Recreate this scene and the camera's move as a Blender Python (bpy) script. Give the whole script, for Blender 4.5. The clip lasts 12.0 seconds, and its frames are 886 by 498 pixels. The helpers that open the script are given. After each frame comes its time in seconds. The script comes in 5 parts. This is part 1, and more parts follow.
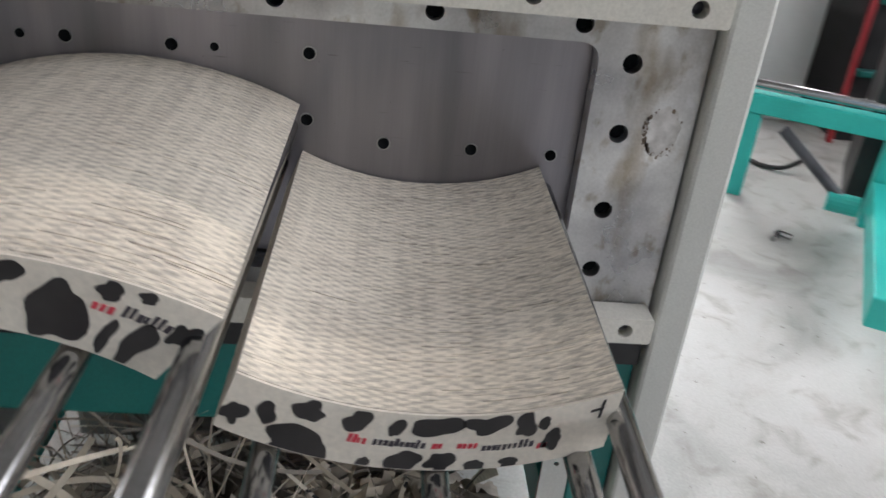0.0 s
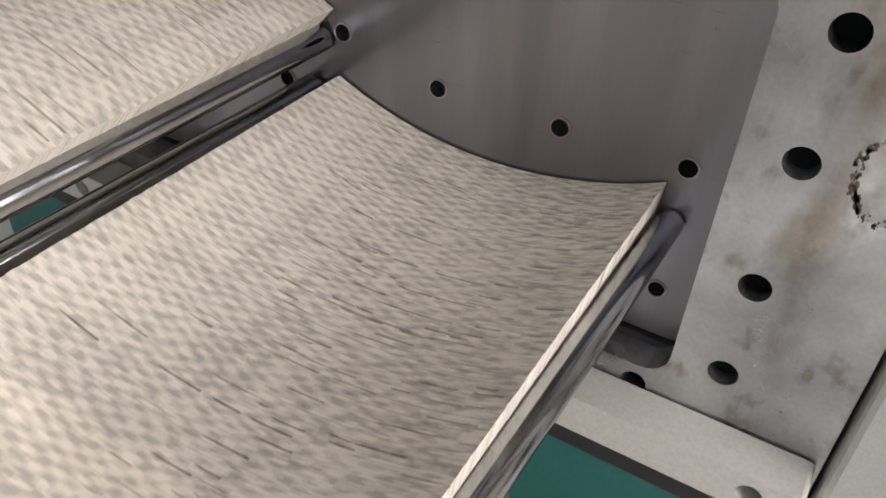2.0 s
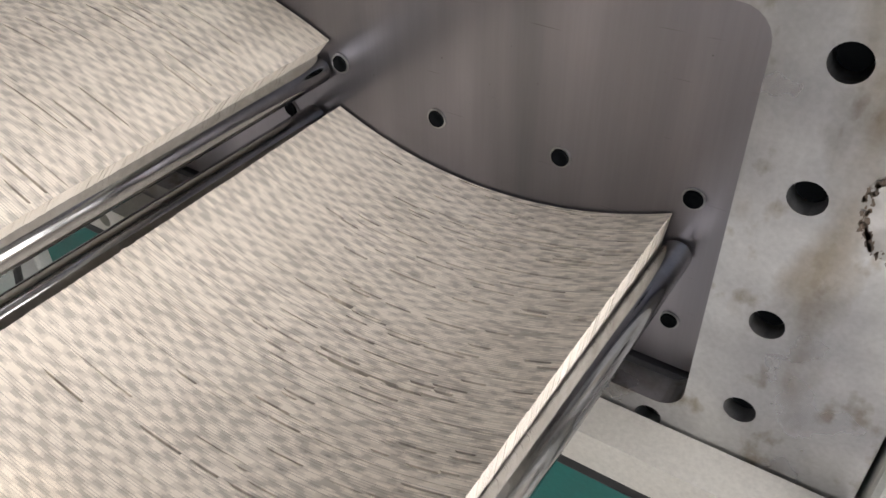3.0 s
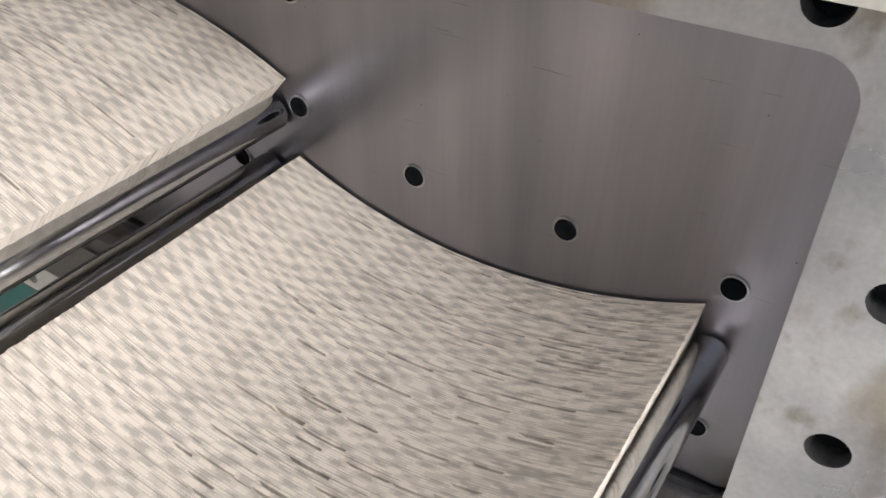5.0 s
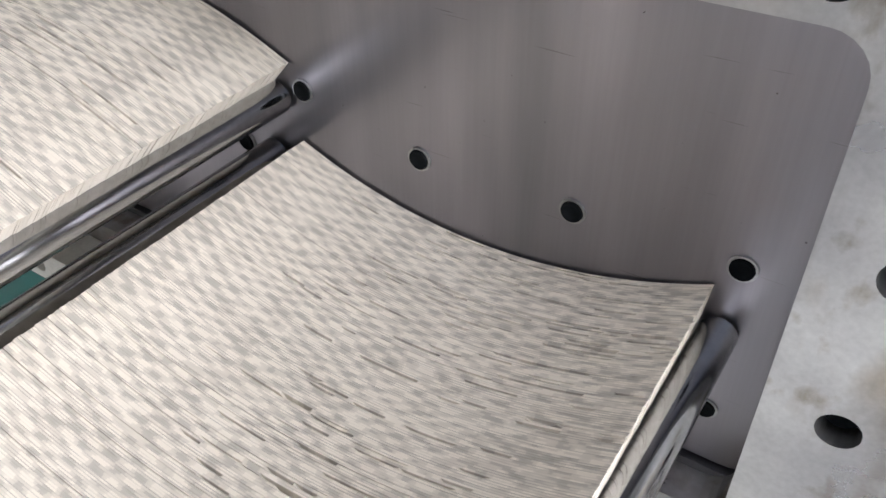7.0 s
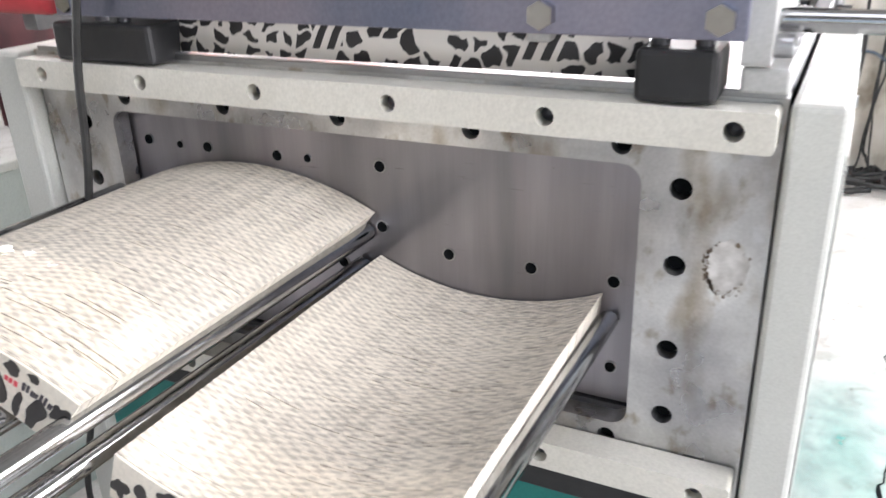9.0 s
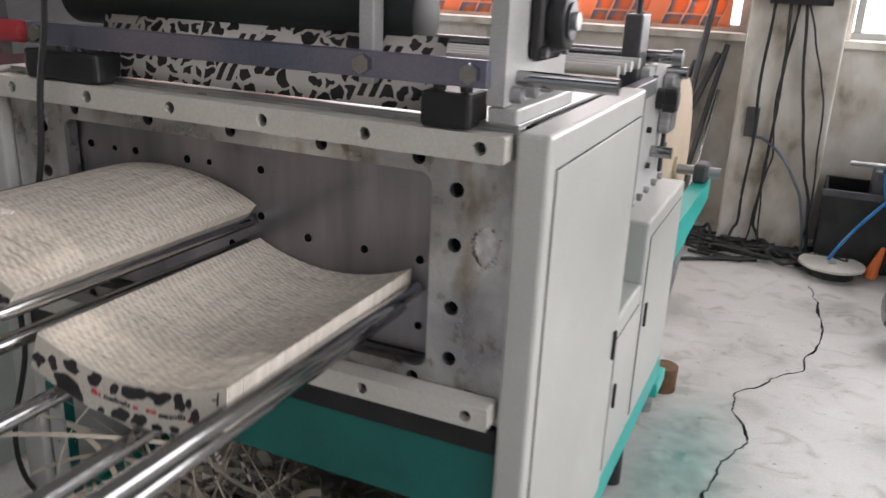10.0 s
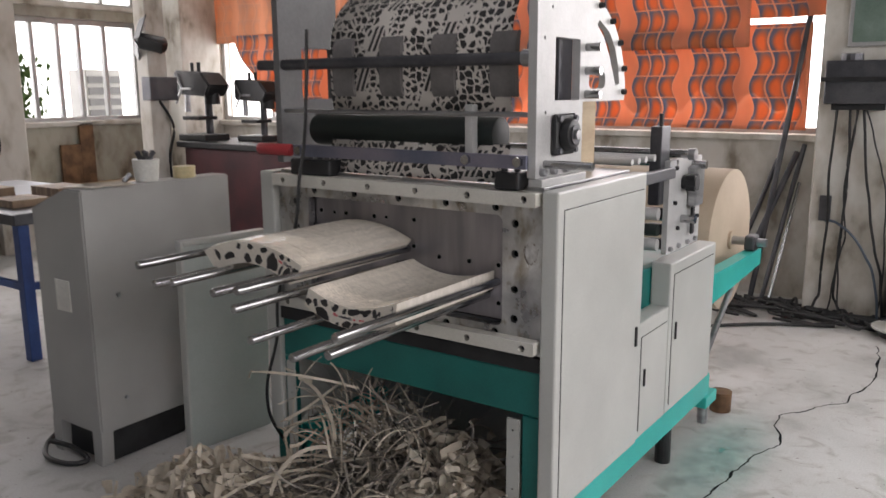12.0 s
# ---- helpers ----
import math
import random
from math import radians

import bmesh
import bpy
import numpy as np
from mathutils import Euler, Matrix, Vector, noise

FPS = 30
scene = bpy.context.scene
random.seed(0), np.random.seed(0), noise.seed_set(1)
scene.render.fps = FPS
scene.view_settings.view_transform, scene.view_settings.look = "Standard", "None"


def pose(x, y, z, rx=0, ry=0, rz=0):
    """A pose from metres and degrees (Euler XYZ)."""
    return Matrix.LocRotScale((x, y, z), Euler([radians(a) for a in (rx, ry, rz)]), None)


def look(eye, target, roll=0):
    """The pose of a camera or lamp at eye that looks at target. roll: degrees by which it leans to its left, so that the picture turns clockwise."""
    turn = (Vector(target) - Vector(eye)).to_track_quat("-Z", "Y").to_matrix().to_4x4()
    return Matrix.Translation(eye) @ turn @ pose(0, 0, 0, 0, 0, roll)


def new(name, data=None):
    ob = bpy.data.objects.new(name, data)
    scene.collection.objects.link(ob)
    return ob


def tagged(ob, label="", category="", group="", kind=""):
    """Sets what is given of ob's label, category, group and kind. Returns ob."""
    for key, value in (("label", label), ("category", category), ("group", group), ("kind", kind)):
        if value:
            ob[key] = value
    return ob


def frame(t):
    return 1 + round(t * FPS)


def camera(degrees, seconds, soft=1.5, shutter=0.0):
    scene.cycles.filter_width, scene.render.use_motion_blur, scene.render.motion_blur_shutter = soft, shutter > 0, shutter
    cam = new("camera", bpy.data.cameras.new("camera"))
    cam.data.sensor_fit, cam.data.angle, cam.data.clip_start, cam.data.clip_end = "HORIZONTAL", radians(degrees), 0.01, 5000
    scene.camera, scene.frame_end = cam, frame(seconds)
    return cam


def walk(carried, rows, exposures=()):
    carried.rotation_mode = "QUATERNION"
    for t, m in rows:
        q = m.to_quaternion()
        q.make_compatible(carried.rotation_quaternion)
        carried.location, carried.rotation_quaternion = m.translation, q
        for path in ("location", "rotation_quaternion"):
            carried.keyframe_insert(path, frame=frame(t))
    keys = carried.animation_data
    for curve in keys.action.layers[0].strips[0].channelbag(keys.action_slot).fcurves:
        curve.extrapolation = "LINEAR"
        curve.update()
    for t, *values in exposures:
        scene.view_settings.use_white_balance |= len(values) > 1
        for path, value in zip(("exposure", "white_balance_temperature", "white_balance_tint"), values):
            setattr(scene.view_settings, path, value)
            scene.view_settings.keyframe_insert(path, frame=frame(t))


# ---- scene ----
cam = camera(57.1, 12.0, shutter=0.5)
PATH = [
    (0, (-0.276, -0.904, 1.290), (-0.113, 0.874, 0.347), 6.0),
    (0.5, (-0.131, -0.850, 1.271), (-0.325, 0.920, 0.318), 6.2),
    (1, (-0.056, -0.667, 1.259), (-0.550, 0.942, 0.143), 5.3),
    (1.5, (0.000, -0.546, 1.250), (-0.680, 0.907, 0.023), 6.2),
    (2, (0.018, -0.485, 1.231), (-0.745, 0.921, -0.004), 3.7),
    (2.5, (0.034, -0.441, 1.246), (-0.783, 0.893, 0.000), 0.9),
    (2.7, (0.038, -0.435, 1.251), (-0.806, 0.879, 0.002), 0.0),
    (4.3, (0.036, -0.422, 1.252), (-0.866, 0.840, -0.013), -3.1),
    (4.5, (0.021, -0.414, 1.244), (-0.857, 0.890, 0.008), -1.2),
    (5, (-0.024, -0.333, 1.216), (-0.870, 1.006, -0.005), 0.3),
    (5.5, (-0.029, -0.325, 1.211), (-0.871, 0.980, -0.048), 0.0),
    (6, (-0.026, -0.328, 1.215), (-0.850, 0.978, -0.056), 0.4),
    (6.5, (-0.025, -0.327, 1.214), (-0.854, 0.981, -0.052), 0.0),
    (8.3, (0.031, -0.429, 1.257), (-0.878, 0.971, 0.119), -2.8),
    (8.5, (0.063, -0.549, 1.295), (-0.827, 0.945, 0.267), -2.2),
    (9, (0.134, -0.789, 1.338), (-0.708, 0.863, 0.536), -2.1),
    (9.5, (0.228, -0.897, 1.356), (-0.539, 0.823, 0.627), -1.2),
    (10, (0.448, -1.043, 1.356), (-0.332, 0.704, 0.710), 2.5),
    (10.5, (0.642, -1.307, 1.361), (-0.186, 0.433, 0.755), 2.3),
    (11, (0.824, -1.512, 1.370), (-0.239, 0.106, 0.792), 0.3),
    (11.5, (0.994, -1.696, 1.403), (-0.125, -0.084, 0.924), 0.2),
    (12, (1.096, -1.891, 1.425), (-0.047, -0.273, 1.033), -0.3),
]
walk(cam, [(t, look(eye, target, roll)) for t, eye, target, roll in PATH],
     exposures=[(0, 0.55, 6600, 14), (1.0, 0.68, 7000, 17), (2.0, 0.88, 7000, 17), (2.5, 1.0, 7000, 17), (4.5, 1.14, 6950, 17), (5.0, 1.3, 6900, 17), (6.5, 1.33, 6600, 16), (8.5, 1.62, 6400, 13), (9.0, 1.55, 6600, 15), (9.5, 1.18, 6750, 16), (10.0, 0.18, 6800, 17), (10.5, 0.0, 6900, 17), (11, -0.12, 6900, 17), (12, -0.05, 6900, 18)])

# ---- world and light ----
world = bpy.data.worlds.new("world")
scene.world = world
world.use_nodes = True
wn = world.node_tree.nodes
sky = wn.new("ShaderNodeTexSky")
sky.sky_type, sky.sun_disc = "NISHITA", False
sky.sun_elevation, sky.sun_rotation = radians(40), radians(60)
wn["Background"].inputs["Strength"].default_value = 0.08
world.node_tree.links.new(sky.outputs[0], wn["Background"].inputs["Color"])


def window_light(name, eye, target, w, h, power):
    """Sky light that enters by a window's opening, seen or added."""
    data = bpy.data.lights.new(name, "AREA")
    data.shape, data.size, data.size_y, data.energy = "RECTANGLE", w, h, power
    data.color = (0.94, 0.97, 1.0)
    ob = new(name, data)
    ob.matrix_world = look(eye, target)
    return ob


window_light("window_light_back", (-1.3, 3.7, 1.9), (-1.3, 0, 0.9), 2.4, 1.5, 30)
window_light("window_light_back", (1.6, 3.8, 1.9), (1.6, 0, 0.9), 2.0, 1.5, 45)
window_light("window_light_left", (-6.05, 1.6, 1.8), (0, 1.0, 0.8), 3.2, 1.3, 42)
# right window is unseen, inferred from the bright side faces
window_light("window_light_right", (4.0, -0.6, 2.2), (0, -0.4, 0.6), 4.6, 2.0, 142)
# front window is unseen, added as a weak fill
window_light("added_front_fill", (0.8, -5.3, 2.4), (0.0, 0, 0.6), 4.4, 2.2, 3)
# made-up light from above, to brighten the stack tops and floor
window_light("added_top_light", (0.1, -1.35, 4.12), (0.1, -1.35, 0.0), 3.0, 1.4, 17)

# ---- materials ----


def nodes_of(name, rough=0.5, metal=0.0):
    m = bpy.data.materials.new(name)
    m.use_nodes = True
    n, l = m.node_tree.nodes, m.node_tree.links
    b = n["Principled BSDF"]
    b.inputs["Roughness"].default_value, b.inputs["Metallic"].default_value = rough, metal
    return m, n, l, b


def ramp(n, l, source, stops, mode="LINEAR"):
    r = n.new("ShaderNodeValToRGB")
    r.color_ramp.interpolation = mode
    e = r.color_ramp.elements
    while len(e) < len(stops):
        e.new(0.5)
    for el, (p, c) in zip(e, stops):
        el.position, el.color = p, (*c, 1)
    l.new(source, r.inputs[0])
    return r.outputs[0]


def noise_of(n, l, scale, detail=4, stretch=(1, 1, 1), distortion=0.0, coord="Object"):
    tc, mp, nz = n.new("ShaderNodeTexCoord"), n.new("ShaderNodeMapping"), n.new("ShaderNodeTexNoise")
    mp.inputs["Scale"].default_value = stretch
    l.new(tc.outputs[coord], mp.inputs[0])
    l.new(mp.outputs[0], nz.inputs["Vector"])
    nz.inputs["Scale"].default_value, nz.inputs["Detail"].default_value, nz.inputs["Distortion"].default_value = scale, detail, distortion
    return nz.outputs["Fac"]


def mixed(n, l, a, b, fac=None, value=0.5, mode="MIX"):
    x = n.new("ShaderNodeMix")
    x.data_type, x.blend_type = "RGBA", mode
    x.inputs["Factor"].default_value = value
    if fac is not None:
        l.new(fac, x.inputs["Factor"])
    for s, v in (("A", a), ("B", b)):
        sock = [i for i in x.inputs if i.name == s and i.type == "RGBA"][0]
        if isinstance(v, tuple):
            sock.default_value = (*v, 1)
        else:
            l.new(v, sock)
    return [o for o in x.outputs if o.type == "RGBA"][0]


def bumped(n, l, b, height, strength=0.2, distance=0.002):
    k = n.new("ShaderNodeBump")
    k.inputs["Strength"].default_value, k.inputs["Distance"].default_value = strength, distance
    l.new(height, k.inputs["Height"])
    l.new(k.outputs[0], b.inputs["Normal"])


def math_of(n, l, op, a, b=None, c=None):
    m = n.new("ShaderNodeMath")
    m.operation = op
    for i, v in enumerate((a, b, c)):
        if v is None:
            continue
        if isinstance(v, (int, float)):
            m.inputs[i].default_value = v
        else:
            l.new(v, m.inputs[i])
    return m.outputs[0]


def surface(name, dark, light, scale=8, rough=0.5, metal=0.0, bump=0.1, fine=90, stretch=(1, 1, 1), spread=(0.35, 0.65), rough_var=0.12):
    """A surface with stains at one scale and grain at another."""
    m, n, l, b = nodes_of(name, rough, metal)
    big = noise_of(n, l, scale, 5, stretch)
    small = noise_of(n, l, fine, 3, stretch)
    col = ramp(n, l, big, [(spread[0], dark), (spread[1], light)])
    grain = ramp(n, l, small, [(0.3, (0.86, 0.86, 0.86)), (0.7, (1, 1, 1))])
    l.new(mixed(n, l, col, grain, value=1.0, mode="MULTIPLY"), b.inputs["Base Color"])
    l.new(math_of(n, l, "MULTIPLY_ADD", big, rough_var * 2, rough - rough_var), b.inputs["Roughness"])
    bumped(n, l, b, small, bump)
    return m


DARK_GREY = surface("dark_grey", (0.10, 0.10, 0.10), (0.15, 0.15, 0.15), 4, 0.5)
GREY_PAINT = surface("grey_paint", (0.47, 0.475, 0.445), (0.56, 0.565, 0.53), 3, 0.38, bump=0.03, fine=400)
BAR_PAINT = surface("ivory_bar_paint", (0.60, 0.58, 0.52), (0.68, 0.66, 0.60), 6, 0.4, bump=0.05, fine=300)
WHITE_PAINT = surface("white_cabinet_paint", (0.68, 0.69, 0.68), (0.78, 0.79, 0.78), 3, 0.4, bump=0.03, fine=300)
PANEL_PAINT = surface("greenish_panel_paint", (0.44, 0.48, 0.455), (0.52, 0.56, 0.53), 2.5, 0.35, bump=0.03, fine=350)
CABINET_PAINT = surface("cabinet_paint", (0.33, 0.325, 0.31), (0.40, 0.395, 0.375), 2.5, 0.45, bump=0.04, fine=350)
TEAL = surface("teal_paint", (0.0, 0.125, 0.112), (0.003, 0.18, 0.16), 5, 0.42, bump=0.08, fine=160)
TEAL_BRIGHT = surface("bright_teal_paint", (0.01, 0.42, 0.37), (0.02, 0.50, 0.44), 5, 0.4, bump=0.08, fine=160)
CHROME = surface("polished_steel", (0.38, 0.38, 0.385), (0.47, 0.47, 0.475), 12, 0.15, 1.0, 0.02, 200, rough_var=0.05)
STEEL = surface("brushed_steel", (0.34, 0.34, 0.35), (0.52, 0.52, 0.53), 7, 0.34, 1.0, 0.06, 180, (1, 1, 6))
BLACK = surface("black_metal", (0.012, 0.012, 0.013), (0.03, 0.03, 0.032), 9, 0.45, 0.2, 0.1)
# near-black, almost glossless: shade inside holes and gaps put into the colour
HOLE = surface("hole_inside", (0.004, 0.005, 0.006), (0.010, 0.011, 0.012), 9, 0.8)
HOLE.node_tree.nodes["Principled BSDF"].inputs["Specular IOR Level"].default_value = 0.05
RUBBER = surface("dark_rubber", (0.008, 0.014, 0.012), (0.016, 0.024, 0.022), 6, 0.5, 0, 0.1)
WHITE_METAL = surface("pale_machined_metal", (0.44, 0.44, 0.43), (0.54, 0.54, 0.53), 10, 0.42, 0.15, 0.05, 250)
BLUE_STEEL = surface("blued_flat_bar", (0.16, 0.20, 0.30), (0.34, 0.32, 0.40), 3, 0.3, 0.85, 0.03, 200)
DARK_STEEL = surface("dark_steel", (0.07, 0.07, 0.08), (0.13, 0.13, 0.14), 6, 0.4, 0.6, 0.1)
RED = surface("red_paint", (0.35, 0.02, 0.03), (0.45, 0.04, 0.05), 8, 0.45)
MAROON = surface("maroon_paint", (0.05, 0.010, 0.014), (0.10, 0.02, 0.025), 4, 0.5)
KRAFT = surface("kraft_roll_end", (0.46, 0.36, 0.26), (0.56, 0.45, 0.335), 3, 0.7, 0, 0.15, 300)
WOOD = surface("raw_plywood", (0.42, 0.31, 0.19), (0.55, 0.43, 0.28), 3, 0.65, 0, 0.2, 40, (1, 1, 8))
OLD_WOOD = surface("old_brown_wood", (0.16, 0.10, 0.065), (0.34, 0.235, 0.15), 4, 0.7, 0, 0.2, 40, (8, 1, 1))
BLUE_PAINT = surface("blue_paint", (0.02, 0.05, 0.18), (0.03, 0.08, 0.26), 5, 0.45)
GREY_HOSE = surface("grey_hose", (0.06, 0.08, 0.11), (0.10, 0.13, 0.17), 9, 0.4)
NOTICE = surface("faded_green_board", (0.10, 0.16, 0.13), (0.20, 0.27, 0.23), 6, 0.5)
HOSE = surface("blue_hose", (0.02, 0.20, 0.50), (0.04, 0.28, 0.62), 9, 0.35)
CABLE = surface("black_cable", (0.012, 0.012, 0.012), (0.03, 0.03, 0.03), 30, 0.55)
PLASTIC = surface("milky_plastic", (0.62, 0.61, 0.56), (0.74, 0.73, 0.68), 6, 0.4)
TAPE = surface("tape_roll", (0.60, 0.50, 0.28), (0.72, 0.63, 0.40), 6, 0.35)
RESIDUE = surface("tape_residue_brown", (0.13, 0.10, 0.08), (0.26, 0.20, 0.15), 40, 0.7)
PALE_RESIDUE = surface("tape_film_pale", (0.48, 0.46, 0.44), (0.72, 0.70, 0.68), 60, 0.55)
RUST = surface("rusty_tin", (0.10, 0.05, 0.025), (0.25, 0.14, 0.07), 9, 0.7, 0.2, 0.4)
ALU = surface("window_aluminium", (0.42, 0.42, 0.42), (0.55, 0.55, 0.55), 5, 0.4, 0.6)
CEIL = surface("ceiling_paint", (0.16, 0.16, 0.155), (0.24, 0.24, 0.23), 2, 0.8)
LEAF = surface("leaf_green", (0.03, 0.08, 0.015), (0.09, 0.16, 0.03), 12, 0.6)
PAPER_BITS = surface("paper_offcut", (0.42, 0.355, 0.275), (0.63, 0.56, 0.46), 5, 0.8, 0, 0.1, 60)
PALE_BITS = surface("cream_offcut", (0.46, 0.395, 0.31), (0.70, 0.62, 0.50), 5, 0.75, 0, 0.1, 60)
PRINTED_BITS = surface("printed_offcut", (0.02, 0.02, 0.02), (0.72, 0.66, 0.56), 55, 0.7, 0, 0.1, 60, spread=(0.47, 0.50))
# greyer than the other offcuts; shade under the machine is in the colour
GREY_BITS = surface("shaded_grey_offcut", (0.19, 0.165, 0.145), (0.42, 0.375, 0.32), 7, 0.8, 0, 0.1, 60)


def concrete():
    m, n, l, b = nodes_of("concrete_floor", 0.55)
    big, mid, fine = noise_of(n, l, 0.9, 6), noise_of(n, l, 2.3, 11, distortion=0.6), noise_of(n, l, 140, 3)
    col = ramp(n, l, big, [(0.3, (0.45, 0.445, 0.43)), (0.7, (0.64, 0.635, 0.615))])
    spots = ramp(n, l, mid, [(0.30, (0.62, 0.615, 0.60)), (0.44, (0.90, 0.90, 0.89)), (0.62, (1, 1, 1))])
    dirt = ramp(n, l, noise_of(n, l, 9, 8, distortion=0.8), [(0.31, (0.72, 0.70, 0.67)), (0.42, (0.93, 0.92, 0.91)), (0.50, (1, 1, 1))])
    crumbs = ramp(n, l, noise_of(n, l, 42, 4), [(0.27, (0.40, 0.37, 0.33)), (0.32, (1, 1, 1))])
    col = mixed(n, l, mixed(n, l, col, dirt, value=1.0, mode="MULTIPLY"), crumbs, value=1.0, mode="MULTIPLY")
    grain = ramp(n, l, fine, [(0.3, (0.85, 0.85, 0.85)), (0.65, (1, 1, 1))])
    l.new(mixed(n, l, mixed(n, l, col, spots, value=1.0, mode="MULTIPLY"), grain, value=1.0, mode="MULTIPLY"), b.inputs["Base Color"])
    l.new(math_of(n, l, "MULTIPLY_ADD", big, 0.3, 0.32), b.inputs["Roughness"])
    bumped(n, l, b, fine, 0.15)
    return m


def plaster(name="stained_plaster", clean=1.0):
    """Old plaster; clean tells how little grime has got into it."""
    m, n, l, b = nodes_of(name, 0.85)
    big, mid = noise_of(n, l, 1.3, 6, (1, 1, 0.5)), noise_of(n, l, 6, 9, (1, 1, 0.6))
    col = ramp(n, l, big, [(0.3, tuple(c * clean for c in (0.48, 0.45, 0.40))), (0.65, (0.68 * clean, 0.66 * clean, 0.61 * clean ** 1.3))])
    dirt = ramp(n, l, mid, [(0.30, (0.40, 0.36, 0.31)), (0.42, (0.78, 0.75, 0.71)), (0.58, (1, 1, 1))])
    l.new(mixed(n, l, col, dirt, value=1.0, mode="MULTIPLY"), b.inputs["Base Color"])
    bumped(n, l, b, mid, 0.3, 0.004)
    return m


def worn_flange():
    """Ground steel with brown grease stains and pale wiped patches."""
    m, n, l, b = nodes_of("stained_ground_steel", 0.42, 0.92)
    big, mid = noise_of(n, l, 9, 8), noise_of(n, l, 14, 8, (1, 1, 0.5))
    fine = noise_of(n, l, 260, 3)
    col = ramp(n, l, big, [(0.28, (0.35, 0.35, 0.365)), (0.48, (0.53, 0.53, 0.535)), (0.58, (0.67, 0.67, 0.665)), (0.72, (0.86, 0.86, 0.85))])
    stain = ramp(n, l, mid, [(0.32, (0.58, 0.51, 0.42)), (0.47, (1, 1, 1))])
    spots = ramp(n, l, noise_of(n, l, 30, 10, (1, 1, 0.7)), [(0.35, (0.66, 0.60, 0.52)), (0.43, (1, 1, 1)), (0.66, (1, 1, 1)), (0.72, (1.12, 1.12, 1.14))])
    col = mixed(n, l, col, spots, value=1.0, mode="MULTIPLY")
    grain = ramp(n, l, fine, [(0.3, (0.88, 0.88, 0.88)), (0.7, (1, 1, 1))])
    l.new(mixed(n, l, mixed(n, l, col, stain, value=1.0, mode="MULTIPLY"), grain, value=1.0, mode="MULTIPLY"), b.inputs["Base Color"])
    l.new(math_of(n, l, "MULTIPLY_ADD", big, 0.35, 0.14), b.inputs["Roughness"])
    bumped(n, l, b, fine, 0.08)
    return m


def die_steel():
    """Smooth dark plate, faintly purple, with specks and short scratches; upright sheen bands are painted into the
    colour.
    """
    m, n, l, b = nodes_of("dark_die_steel", 0.32, 0.95)
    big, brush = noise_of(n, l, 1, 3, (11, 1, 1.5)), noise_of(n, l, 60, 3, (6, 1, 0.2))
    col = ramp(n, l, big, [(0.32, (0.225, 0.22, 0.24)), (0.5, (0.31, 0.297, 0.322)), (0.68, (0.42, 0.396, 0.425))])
    specks = ramp(n, l, noise_of(n, l, 190, 1), [(0.195, (0.4, 0.38, 0.37)), (0.22, (1, 1, 1))])
    lines = ramp(n, l, noise_of(n, l, 1, 4, (14, 1, 420), 0.4), [(0.27, (0.70, 0.69, 0.68)), (0.31, (1, 1, 1))])
    col = mixed(n, l, col, ramp(n, l, brush, [(0.3, (0.95, 0.95, 0.95)), (0.7, (1, 1, 1))]), value=1.0, mode="MULTIPLY")
    col = mixed(n, l, col, specks, value=1.0, mode="MULTIPLY")
    col = mixed(n, l, col, lines, value=1.0, mode="MULTIPLY")
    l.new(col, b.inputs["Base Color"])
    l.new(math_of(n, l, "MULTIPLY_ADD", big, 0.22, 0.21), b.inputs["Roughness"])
    bumped(n, l, b, big, 0.25, 0.004)
    return m


SHEET = 0.00147          # pitch of the sheets in a cut stack
STACK_BACK = 0.030


